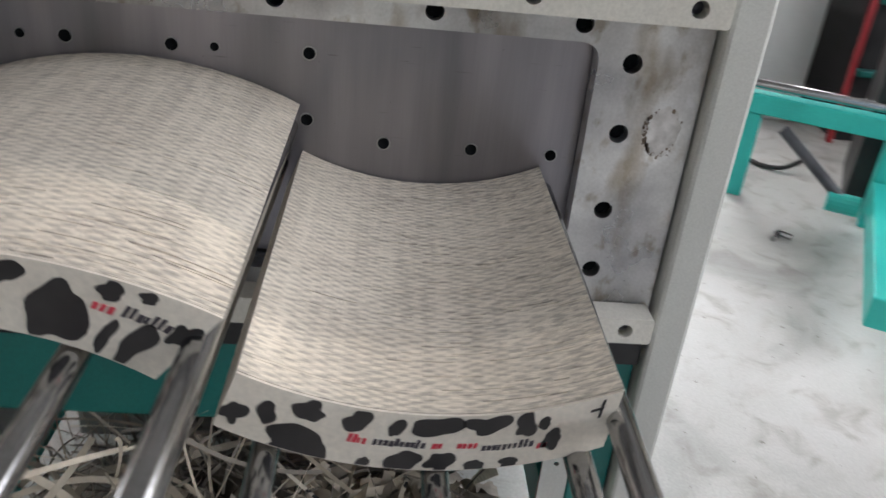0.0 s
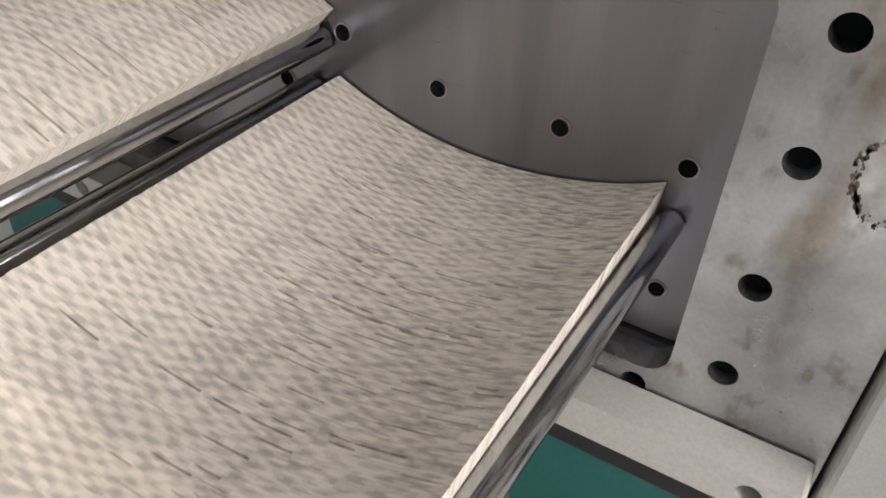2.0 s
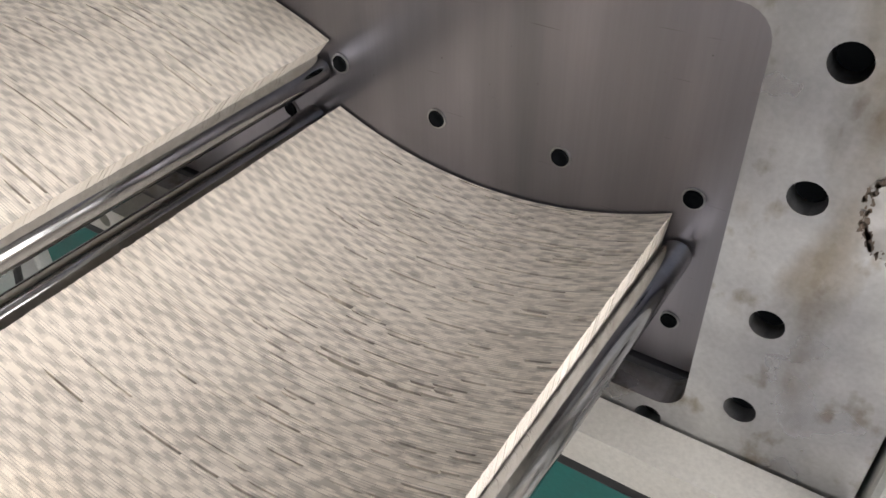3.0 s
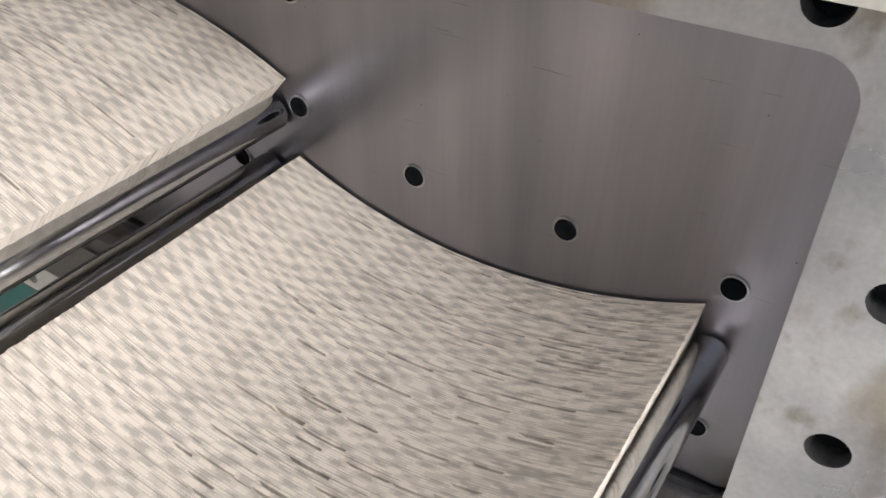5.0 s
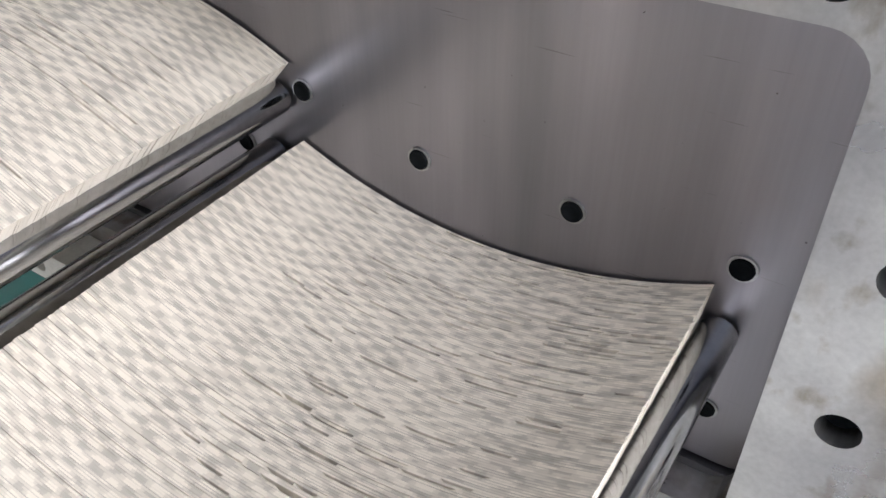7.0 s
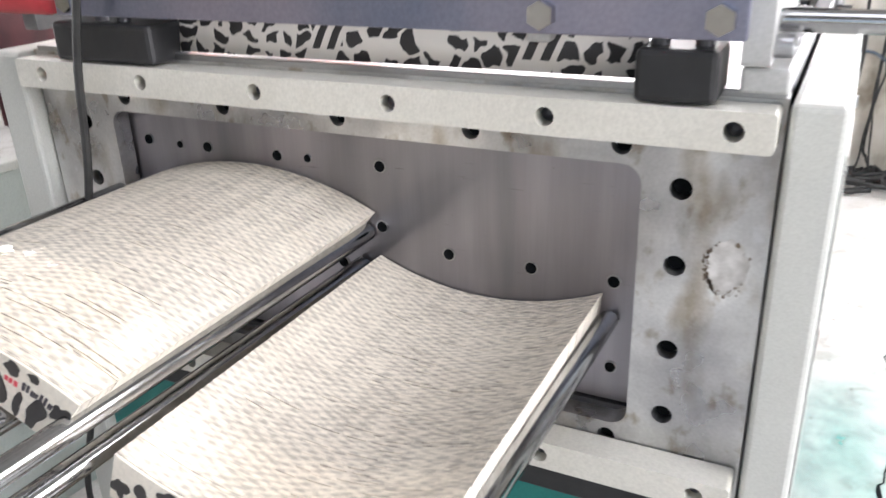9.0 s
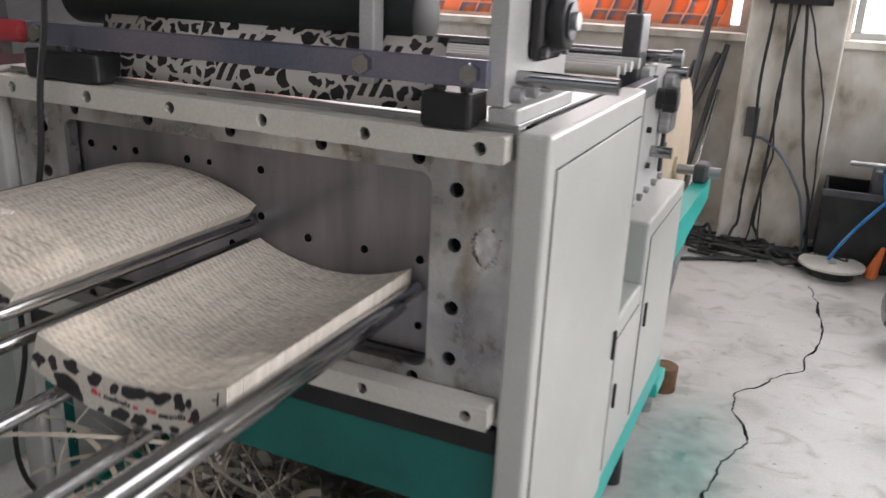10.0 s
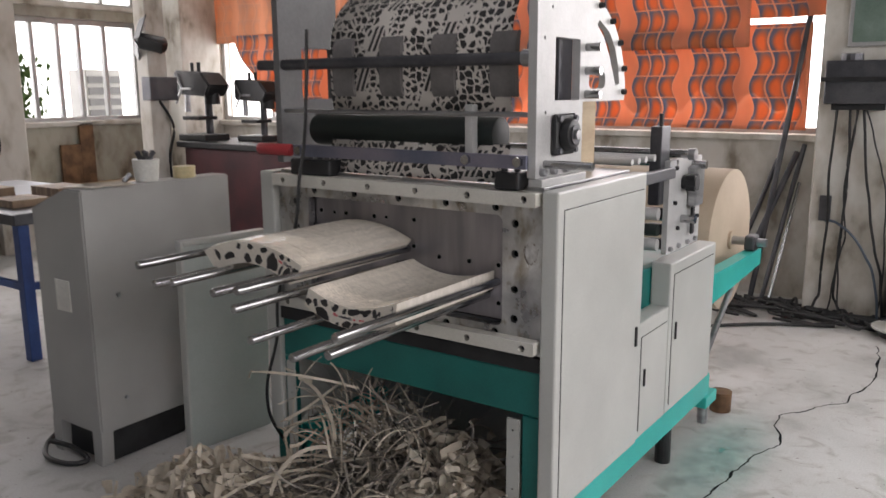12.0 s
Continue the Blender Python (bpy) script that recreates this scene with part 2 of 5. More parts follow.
def sheet_edges():
    """Cut edges of printed sheets: each sheet carries cream and grey dashes that drift from sheet to sheet."""
    m, n, l, b = nodes_of("stacked_paper_edges", 0.85)
    tc, sep = n.new("ShaderNodeTexCoord"), n.new("ShaderNodeSeparateXYZ")
    l.new(tc.outputs["Object"], sep.inputs[0])
    x, y = sep.outputs[0], sep.outputs[1]
    yy = math_of(n, l, "DIVIDE", math_of(n, l, "SUBTRACT", STACK_BACK, y), SHEET)
    sheet, inside = math_of(n, l, "FLOOR", yy), math_of(n, l, "FRACT", yy)

    def vector(*values):
        c = n.new("ShaderNodeCombineXYZ")
        for sock, v in zip(c.inputs, values):
            if isinstance(v, float):
                sock.default_value = v
            else:
                l.new(v, sock)
        return c.outputs[0]

    def white(*values):
        w = n.new("ShaderNodeTexWhiteNoise")
        w.noise_dimensions = "3D"
        l.new(vector(*values), w.inputs["Vector"])
        return w.outputs["Value"]

    def cloud(detail, *values):
        z = n.new("ShaderNodeTexNoise")
        z.inputs["Scale"].default_value, z.inputs["Detail"].default_value = 1.0, detail
        l.new(vector(*values), z.inputs["Vector"])
        return z.outputs["Fac"]

    own = white(sheet, 1.5, 0.0)
    pair = white(math_of(n, l, "FLOOR", math_of(n, l, "MULTIPLY_ADD", own, 0.6, math_of(n, l, "MULTIPLY", sheet, 0.5))), 4.5, 0.0)
    sway = cloud(1.0, math_of(n, l, "MULTIPLY", sheet, 0.05), math_of(n, l, "MULTIPLY", x, 9.0), 3.5)
    rows_at = math_of(n, l, "MULTIPLY_ADD", sway, 2.4, math_of(n, l, "MULTIPLY", sheet, 0.32))
    bundle = math_of(n, l, "FLOOR", rows_at)
    belly = math_of(n, l, "SINE", math_of(n, l, "MULTIPLY", math_of(n, l, "FRACT", rows_at), math.pi))
    drift = math_of(n, l, "MULTIPLY_ADD", bundle, 0.5, math_of(n, l, "MULTIPLY", cloud(1.0, math_of(n, l, "MULTIPLY", sheet, 0.03), math_of(n, l, "MULTIPLY", x, 5.0), 9.5), 1.4))
    phase = math_of(n, l, "ADD", drift, math_of(n, l, "MULTIPLY_ADD", pair, 0.16, math_of(n, l, "DIVIDE", x, 0.0215)))
    wave = math_of(n, l, "SINE", math_of(n, l, "MULTIPLY", phase, 2 * math.pi))
    jitter = math_of(n, l, "MULTIPLY_ADD", pair, 0.8, math_of(n, l, "DIVIDE", x, 0.0135))
    blob = cloud(1.5, jitter, math_of(n, l, "MULTIPLY", sheet, 0.42), 7.5)
    columns = cloud(1.0, math_of(n, l, "DIVIDE", x, 0.0105), math_of(n, l, "MULTIPLY", sheet, 0.009), 2.5)
    woven = math_of(n, l, "MULTIPLY_ADD", math_of(n, l, "MULTIPLY", wave, math_of(n, l, "MULTIPLY_ADD", belly, 0.9, 0.35)), 0.064, math_of(n, l, "MULTIPLY_ADD", columns, 0.16, math_of(n, l, "MULTIPLY_ADD", blob, 0.22, 0.31)))
    dash = cloud(1.0, math_of(n, l, "MULTIPLY_ADD", pair, 60.0, math_of(n, l, "DIVIDE", x, 0.012)), math_of(n, l, "MULTIPLY", sheet, 0.30), 1.5)
    loose = math_of(n, l, "MAXIMUM", math_of(n, l, "MINIMUM", math_of(n, l, "MULTIPLY_ADD", x, 3.6, 0.87), 0.46), 0.10)
    tone = math_of(n, l, "ADD", math_of(n, l, "MULTIPLY", woven, math_of(n, l, "SUBTRACT", 1.0, loose)), math_of(n, l, "MULTIPLY", dash, loose))
    col = ramp(n, l, tone, [(0.335, (0.27, 0.245, 0.215)), (0.375, (0.44, 0.405, 0.35)), (0.455, (0.51, 0.467, 0.40)), (0.466, (0.625, 0.57, 0.487)), (0.522, (0.685, 0.625, 0.535)), (0.533, (0.785, 0.72, 0.617))])
    # the joint between two sheets shows more where a sheet stands proud
    proud = cloud(1.0, math_of(n, l, "MULTIPLY_ADD", own, 31.0, math_of(n, l, "DIVIDE", x, 0.05)), math_of(n, l, "MULTIPLY", sheet, 0.9), 5.5)
    joint = math_of(n, l, "MULTIPLY", math_of(n, l, "LESS_THAN", inside, 0.34), ramp(n, l, proud, [(0.40, (0, 0, 0)), (0.62, (1, 1, 1))]))
    col = mixed(n, l, col, (0.30, 0.275, 0.24), fac=math_of(n, l, "MULTIPLY", joint, 0.52))
    wide = ramp(n, l, noise_of(n, l, 1, 3, (7, 10, 7)), [(0.3, (0.90, 0.89, 0.88)), (0.7, (1, 1, 1))])
    col = mixed(n, l, col, wide, value=1.0, mode="MULTIPLY")
    l.new(col, b.inputs["Base Color"])
    bumped(n, l, b, own, 0.2, 0.0008)
    return m


def cow_print(name, size, cream=(0.76, 0.70, 0.60)):
    """Black rounded patches on cream paper, parted in lanes by pairs of slanting stripes."""
    m, n, l, b = nodes_of(name, 0.5)
    tc, sep = n.new("ShaderNodeTexCoord"), n.new("ShaderNodeSeparateXYZ")
    l.new(tc.outputs["Object"], sep.inputs[0])
    x, z = sep.outputs[0], sep.outputs[2]

    def cells(feature):
        v, mp, warp = n.new("ShaderNodeTexVoronoi"), n.new("ShaderNodeMapping"), n.new("ShaderNodeTexNoise")
        v.voronoi_dimensions, v.feature = "2D", feature
        warp.inputs["Scale"].default_value, warp.inputs["Detail"].default_value = size * 1.6, 1
        l.new(tc.outputs["Object"], warp.inputs["Vector"])
        flat = n.new("ShaderNodeCombineXYZ")
        l.new(x, flat.inputs[0])
        l.new(z, flat.inputs[1])
        mp.inputs["Scale"].default_value = (size, size * 1.2, 1)
        l.new(flat.outputs[0], mp.inputs[0])
        l.new(mixed(n, l, mp.outputs[0], warp.outputs["Color"], value=0.75, mode="ADD"), v.inputs["Vector"])
        v.inputs["Scale"].default_value, v.inputs["Randomness"].default_value = 1.0, 0.85
        return v
    edge, pick = cells("DISTANCE_TO_EDGE"), cells("F1")
    chance = n.new("ShaderNodeSeparateColor")
    l.new(pick.outputs["Color"], chance.inputs[0])
    need = math_of(n, l, "MULTIPLY_ADD", chance.outputs[0], 0.20, 0.07)
    patch = math_of(n, l, "GREATER_THAN", edge.outputs["Distance"], need)
    patch = math_of(n, l, "MULTIPLY", patch, math_of(n, l, "GREATER_THAN", chance.outputs[1], 0.08))
    lane = math_of(n, l, "FRACT", math_of(n, l, "DIVIDE", math_of(n, l, "MULTIPLY_ADD", z, -0.42, x), 0.262))
    clear = math_of(n, l, "LESS_THAN", math_of(n, l, "ABSOLUTE", math_of(n, l, "SUBTRACT", lane, 0.5)), 0.085)
    twin = math_of(n, l, "LESS_THAN", math_of(n, l, "ABSOLUTE", math_of(n, l, "SUBTRACT", math_of(n, l, "ABSOLUTE", math_of(n, l, "SUBTRACT", lane, 0.5)), 0.038)), 0.02)
    twin = math_of(n, l, "MULTIPLY", twin, math_of(n, l, "LESS_THAN", math_of(n, l, "FRACT", math_of(n, l, "DIVIDE", z, 0.118)), 0.62))
    ink = math_of(n, l, "MAXIMUM", math_of(n, l, "MULTIPLY", patch, math_of(n, l, "SUBTRACT", 1.0, clear)), twin)
    paper = ramp(n, l, noise_of(n, l, 5, 4), [(0.3, tuple(c * 0.9 for c in cream)), (0.7, cream)])
    l.new(mixed(n, l, paper, (0.025, 0.022, 0.022), fac=ink), b.inputs["Base Color"])
    return m


def curtain_cloth(name="orange_curtain_cloth", fade=0.0):
    """Thin orange cloth printed with rows of rounded, blue-grey edged cells."""
    m, n, l, b = nodes_of(name, 0.8)
    tc, sep = n.new("ShaderNodeTexCoord"), n.new("ShaderNodeSeparateXYZ")
    l.new(tc.outputs["Object"], sep.inputs[0])
    x, z = sep.outputs[0], sep.outputs[2]
    row = math_of(n, l, "FRACT", math_of(n, l, "DIVIDE", z, 0.15))
    bow = math_of(n, l, "SINE", math_of(n, l, "MULTIPLY", row, math.pi))
    odd = math_of(n, l, "GREATER_THAN", math_of(n, l, "FRACT", math_of(n, l, "DIVIDE", z, 0.30)), 0.5)
    side = math_of(n, l, "MULTIPLY_ADD", odd, 2.0, -1.0)
    u = math_of(n, l, "MULTIPLY_ADD", math_of(n, l, "MULTIPLY", bow, side), 0.022, x)
    cell = math_of(n, l, "FRACT", math_of(n, l, "DIVIDE", u, 0.105))
    third = math_of(n, l, "FRACT", math_of(n, l, "DIVIDE", u, 0.42))
    band = math_of(n, l, "GREATER_THAN", third, 0.75)
    wear = noise_of(n, l, 9, 5)
    du = math_of(n, l, "MULTIPLY", math_of(n, l, "SUBTRACT", cell, 0.60), 2.1)
    dv = math_of(n, l, "MULTIPLY", math_of(n, l, "SUBTRACT", row, 0.38), 1.55)
    away = math_of(n, l, "SQRT", math_of(n, l, "ADD", math_of(n, l, "MULTIPLY", du, du), math_of(n, l, "MULTIPLY", dv, dv)))
    shade = math_of(n, l, "MULTIPLY_ADD", wear, 0.5, math_of(n, l, "SUBTRACT", away, 0.25))
    col = ramp(n, l, shade, [(0.36, (0.78, 0.26, 0.10)), (0.62, (0.60, 0.23, 0.13)), (0.86, (0.33, 0.23, 0.21)), (1.0, (0.20, 0.21, 0.27))])
    rim = math_of(n, l, "MAXIMUM", math_of(n, l, "GREATER_THAN", math_of(n, l, "ABSOLUTE", math_of(n, l, "SUBTRACT", cell, 0.5)), 0.44), math_of(n, l, "GREATER_THAN", math_of(n, l, "ABSOLUTE", math_of(n, l, "SUBTRACT", row, 0.5)), 0.47))
    col = mixed(n, l, col, (0.80, 0.42, 0.27), fac=rim)
    col = mixed(n, l, col, (0.80, 0.36, 0.21), fac=band)
    # cool, darker fold shading multiplied into the cloth's colour
    fold_shade = ramp(n, l, noise_of(n, l, 1, 3, (3.5, 1, 1.2)), [(0.3, (0.72, 0.74, 0.80)), (0.6, (1, 1, 1))])
    col = mixed(n, l, col, (0.72, 0.42, 0.27), value=fade)
    col = mixed(n, l, col, fold_shade, value=1.0, mode="MULTIPLY")
    l.new(col, b.inputs["Base Color"])
    tr, mx = n.new("ShaderNodeBsdfTranslucent"), n.new("ShaderNodeMixShader")
    l.new(col, tr.inputs["Color"])
    mx.inputs[0].default_value = 0.42
    l.new(b.outputs[0], mx.inputs[1])
    l.new(tr.outputs[0], mx.inputs[2])
    l.new(mx.outputs[0], n["Material Output"].inputs[0])
    return m


def glow(name, color, strength):
    m, n, l, b = nodes_of(name, 0.9)
    b.inputs["Base Color"].default_value = (0, 0, 0, 1)
    b.inputs["Emission Color"].default_value, b.inputs["Emission Strength"].default_value = (*color, 1), strength
    return m


def plain(name, color, rough=0.5):
    m, n, l, b = nodes_of(name, rough)
    b.inputs["Base Color"].default_value = (*color, 1)
    return m


CONCRETE, PLASTER, FLANGE, DIE = concrete(), plaster(), worn_flange(), die_steel()
GRIMY_PLASTER = plaster("grimy_plaster", 0.68)
EDGES, COW_WEB, CURTAIN = sheet_edges(), cow_print("cow_printed_web", 40, (0.70, 0.655, 0.60)), curtain_cloth()
FADED = curtain_cloth("faded_curtain_cloth", 0.85)
DAYLIGHT = glow("bright_overcast_distance", (0.95, 0.98, 1.0), 4.0)
WHEEL = surface("grey_press_rubber", (0.15, 0.14, 0.135), (0.22, 0.205, 0.20), 10, 0.8)
ENDS = surface("clean_sheet_ends", (0.66, 0.61, 0.53), (0.78, 0.72, 0.64), 1, 0.8, 0, 0.1, 300, (12, 90, 4))
CARD = surface("cream_card", (0.78, 0.71, 0.61), (0.84, 0.78, 0.68), 12, 0.45, 0, 0.05, 200)
INK_BLACK = surface("black_ink", (0.018, 0.016, 0.016), (0.035, 0.03, 0.03), 20, 0.4)


def film():
    """Clear crumpled film: see-through, with a bright gloss at low angles."""
    m, n, l, b = nodes_of("clear_wrap_film", 0.12)
    t, g, x = n.new("ShaderNodeBsdfTransparent"), n.new("ShaderNodeBsdfGlossy"), n.new("ShaderNodeAddShader")
    g.inputs["Roughness"].default_value = 0.11
    k = n.new("ShaderNodeBump")
    k.inputs["Strength"].default_value, k.inputs["Distance"].default_value = 0.22, 0.003
    l.new(noise_of(n, l, 60, 3), k.inputs["Height"])
    l.new(k.outputs[0], g.inputs["Normal"])
    f = n.new("ShaderNodeFresnel")
    f.inputs["IOR"].default_value = 1.36
    l.new(k.outputs[0], f.inputs["Normal"])
    gloss = n.new("ShaderNodeCombineColor")
    for sock in gloss.inputs[:3]:
        l.new(f.outputs[0], sock)
    l.new(gloss.outputs[0], g.inputs["Color"])
    l.new(t.outputs[0], x.inputs[0])
    l.new(g.outputs[0], x.inputs[1])
    l.new(x.outputs[0], n["Material Output"].inputs[0])
    return m


def overspray():
    """Thin teal paint mist, strongest in the middle of its patch."""
    m, n, l, b = nodes_of("teal_overspray", 0.6)
    b.inputs["Base Color"].default_value = (0.12, 0.42, 0.38, 1)
    tc, mp, gr = n.new("ShaderNodeTexCoord"), n.new("ShaderNodeMapping"), n.new("ShaderNodeTexGradient")
    gr.gradient_type = "SPHERICAL"
    mp.inputs["Location"].default_value = (-0.26 / 0.20, -1.15 / 0.60, 0)
    mp.inputs["Scale"].default_value = (1 / 0.20, 1 / 0.60, 1)
    l.new(tc.outputs["Object"], mp.inputs[0])
    l.new(mp.outputs[0], gr.inputs[0])
    spots = noise_of(n, l, 14, 6)
    l.new(math_of(n, l, "MULTIPLY", gr.outputs["Fac"], math_of(n, l, "MULTIPLY", spots, 0.9)), b.inputs["Alpha"])
    return m


OVERSPRAY = overspray()
FILM = film()
INK_RED, INK_DARK = plain("red_print", (0.65, 0.06, 0.09)), plain("dark_print", (0.06, 0.05, 0.06))

# ---- mesh helpers ----


def part(name, bm, material, parent=None, label="", smooth=False):
    """Links a bmesh as one mesh object, under a thing or a part."""
    me = bpy.data.meshes.new(name)
    bmesh.ops.recalc_face_normals(bm, faces=bm.faces)
    if smooth:
        for f in bm.faces:
            f.smooth = True
        for e in bm.edges:
            if len(e.link_faces) == 2 and e.calc_face_angle(0) > 0.6:
                e.smooth = False
    bm.to_mesh(me)
    bm.free()
    me.materials.append(material)
    ob = new(name, me)
    if parent is not None:
        ob.parent = parent
    if label:
        ob["label"] = label
    return ob


def thing(name, label, category, group="", kind="", at=(0, 0, 0), turn=0):
    ob = new(name)
    ob.matrix_world = pose(*at, 0, 0, turn)
    return tagged(ob, label, category, group, kind)


def box(x0, x1, y0, y1, z0, z1, bevel=0.0, bm=None, m=None):
    bm = bm or bmesh.new()
    mat = Matrix.Translation(((x0 + x1) / 2, (y0 + y1) / 2, (z0 + z1) / 2)) @ Matrix.Diagonal((abs(x1 - x0), abs(y1 - y0), abs(z1 - z0), 1))
    r = bmesh.ops.create_cube(bm, size=1, matrix=(m @ mat) if m else mat)
    if bevel:
        edges = list({e for v in r["verts"] for e in v.link_edges})
        bmesh.ops.bevel(bm, geom=edges, offset=bevel, segments=2, affect="EDGES", profile=0.5)
    return bm


def rod(a, b, r, seg=16, r2=None, bm=None, bevel=0.0):
    bm = bm or bmesh.new()
    a, b = Vector(a), Vector(b)
    d = b - a
    m = Matrix.Translation((a + b) / 2) @ d.to_track_quat("Z", "Y").to_matrix().to_4x4()
    res = bmesh.ops.create_cone(bm, cap_ends=True, segments=seg, radius1=r, radius2=r if r2 is None else r2, depth=d.length, matrix=m)
    if bevel:
        caps = [e for e in {e for v in res["verts"] for e in v.link_edges} if any(len(f.verts) > 4 for f in e.link_faces)]
        bmesh.ops.bevel(bm, geom=caps, offset=bevel, segments=2, affect="EDGES", profile=0.5)
    return bm


def tube(points, r, seg=8, bm=None):
    """A round cable along a smooth line of points."""
    bm = bm or bmesh.new()
    pts = [Vector(p) for p in points]
    line = []
    for i in range(len(pts) - 1):
        p0, p1, p2, p3 = pts[max(i - 1, 0)], pts[i], pts[i + 1], pts[min(i + 2, len(pts) - 1)]
        for k in range(6):
            t = k / 6
            line.append(0.5 * ((2 * p1) + (p2 - p0) * t + (2 * p0 - 5 * p1 + 4 * p2 - p3) * t * t + (3 * p1 - p0 - 3 * p2 + p3) * t ** 3))
    line.append(pts[-1])
    rings = []
    for i, p in enumerate(line):
        d = (line[min(i + 1, len(line) - 1)] - line[max(i - 1, 0)]).normalized()
        q = d.to_track_quat("Z", "Y")
        rings.append([bm.verts.new(p + q @ Vector((r * math.cos(2 * math.pi * k / seg), r * math.sin(2 * math.pi * k / seg), 0))) for k in range(seg)])
    for a, b in zip(rings, rings[1:]):
        for k in range(seg):
            bm.faces.new((a[k], a[(k + 1) % seg], b[(k + 1) % seg], b[k]))
    bm.faces.new(rings[0][::-1])
    bm.faces.new(rings[-1])
    return bm


def circle(cx, cz, r, seg=24):
    return [(cx + r * math.cos(2 * math.pi * k / seg), cz + r * math.sin(2 * math.pi * k / seg)) for k in range(seg)]


def rounded(x0, x1, z0, z1, r, seg=6):
    pts = []
    for cx, cz, a0 in ((x1 - r, z1 - r, 0), (x0 + r, z1 - r, 90), (x0 + r, z0 + r, 180), (x1 - r, z0 + r, 270)):
        for k in range(seg + 1):
            a = radians(a0 + 90 * k / seg)
            pts.append((cx + r * math.cos(a), cz + r * math.sin(a)))
    return pts


def cut_plate(outer, holes, depth, place=None, bevel=0.0):
    """A plate in the xz plane from y = 0 to y = depth, with holes through it."""
    bm = bmesh.new()
    edges = []
    for loop in (outer, *holes):
        vs = [bm.verts.new((x, 0, z)) for x, z in loop]
        edges += [bm.edges.new((vs[i], vs[(i + 1) % len(vs)])) for i in range(len(vs))]
    bmesh.ops.triangle_fill(bm, use_beauty=True, use_dissolve=False, edges=edges, normal=(0, -1, 0))
    res = bmesh.ops.extrude_face_region(bm, geom=list(bm.faces))
    bmesh.ops.translate(bm, vec=(0, depth, 0), verts=[v for v in res["geom"] if isinstance(v, bmesh.types.BMVert)])
    if place is not None:
        bmesh.ops.transform(bm, matrix=place, verts=bm.verts)
    return bm


def prism(profile, y0, y1):
    """A closed xz outline drawn out from y0 to y1."""
    bm = bmesh.new()
    a = [bm.verts.new((x, y0, z)) for x, z in profile]
    b = [bm.verts.new((x, y1, z)) for x, z in profile]
    bm.faces.new(a)
    bm.faces.new(b[::-1])
    for i in range(len(a)):
        k = (i + 1) % len(a)
        bm.faces.new((a[i], b[i], b[k], a[k]))
    return bm


def arc3(p, q, r, count):
    """Points on the circle through three points."""
    (ax, az), (bx, bz), (cx, cz) = p, q, r
    d = 2 * (ax * (bz - cz) + bx * (cz - az) + cx * (az - bz))
    ux = ((ax * ax + az * az) * (bz - cz) + (bx * bx + bz * bz) * (cz - az) + (cx * cx + cz * cz) * (az - bz)) / d
    uz = ((ax * ax + az * az) * (cx - bx) + (bx * bx + bz * bz) * (ax - cx) + (cx * cx + cz * cz) * (bx - ax)) / d
    rad = math.hypot(ax - ux, az - uz)
    a0, a1 = math.atan2(az - uz, ax - ux), math.atan2(cz - uz, cx - ux)
    if a1 - a0 > math.pi:
        a1 -= 2 * math.pi
    if a0 - a1 > math.pi:
        a1 += 2 * math.pi
    return [(ux + rad * math.cos(a0 + (a1 - a0) * k / (count - 1)), uz + rad * math.sin(a0 + (a1 - a0) * k / (count - 1))) for k in range(count)]


def screw(x, y, z, r, depth, parent, toward=(0, -1, 0), material=None, name="screw"):
    """A socket-head screw whose head stands out along one direction."""
    d = Vector(toward).normalized()
    a = Vector((x, y, z))
    bm = rod(a - d * 0.002, a + d * depth, r, 16, bevel=r * 0.15)
    q = d.to_track_quat("Z", "Y")
    top = [f for f in bm.faces if f.normal.dot(d) > 0.9 and len(f.verts) > 5]
    if top:
        ins = bmesh.ops.inset_region(bm, faces=top, thickness=r * 0.45)
        bmesh.ops.translate(bm, vec=-d * depth * 0.6, verts=list({v for f in top for v in f.verts}))
    return part(name, bm, material or BLACK, parent, smooth=True)

# ---- room ----
XL, XR, YB, YF, ZC = -6.25, 4.2, 3.9, -5.5, 4.2

floor = tagged(part("floor", box(XL - 0.3, XR + 0.3, YF - 0.3, YB + 0.3, -0.12, 0), CONCRETE), "worn grey concrete workshop floor with a long crack", "floor", kind="structure")


def wall_run(name, axis, at, lo, hi, openings, outward, label, material=None):
    """A 0.24 m wall along one axis with rectangular openings (lo, hi, sill, head)."""
    holes = [[(a, s), (b, s), (b, h), (a, h)] for a, b, s, h in openings]
    bm = cut_plate([(lo, 0), (hi, 0), (hi, ZC), (lo, ZC)], holes, 0.24)
    if axis == "y":
        bmesh.ops.transform(bm, matrix=Matrix(((0, 1, 0, 0), (1, 0, 0, 0), (0, 0, 1, 0), (0, 0, 0, 1))), verts=bm.verts)
        bmesh.ops.translate(bm, vec=(at if outward > 0 else at - 0.24, 0, 0), verts=bm.verts)
    else:
        bmesh.ops.translate(bm, vec=(0, at if outward > 0 else at - 0.24, 0), verts=bm.verts)
    return tagged(part(name, bm, material or PLASTER), label, "wall", kind="structure")


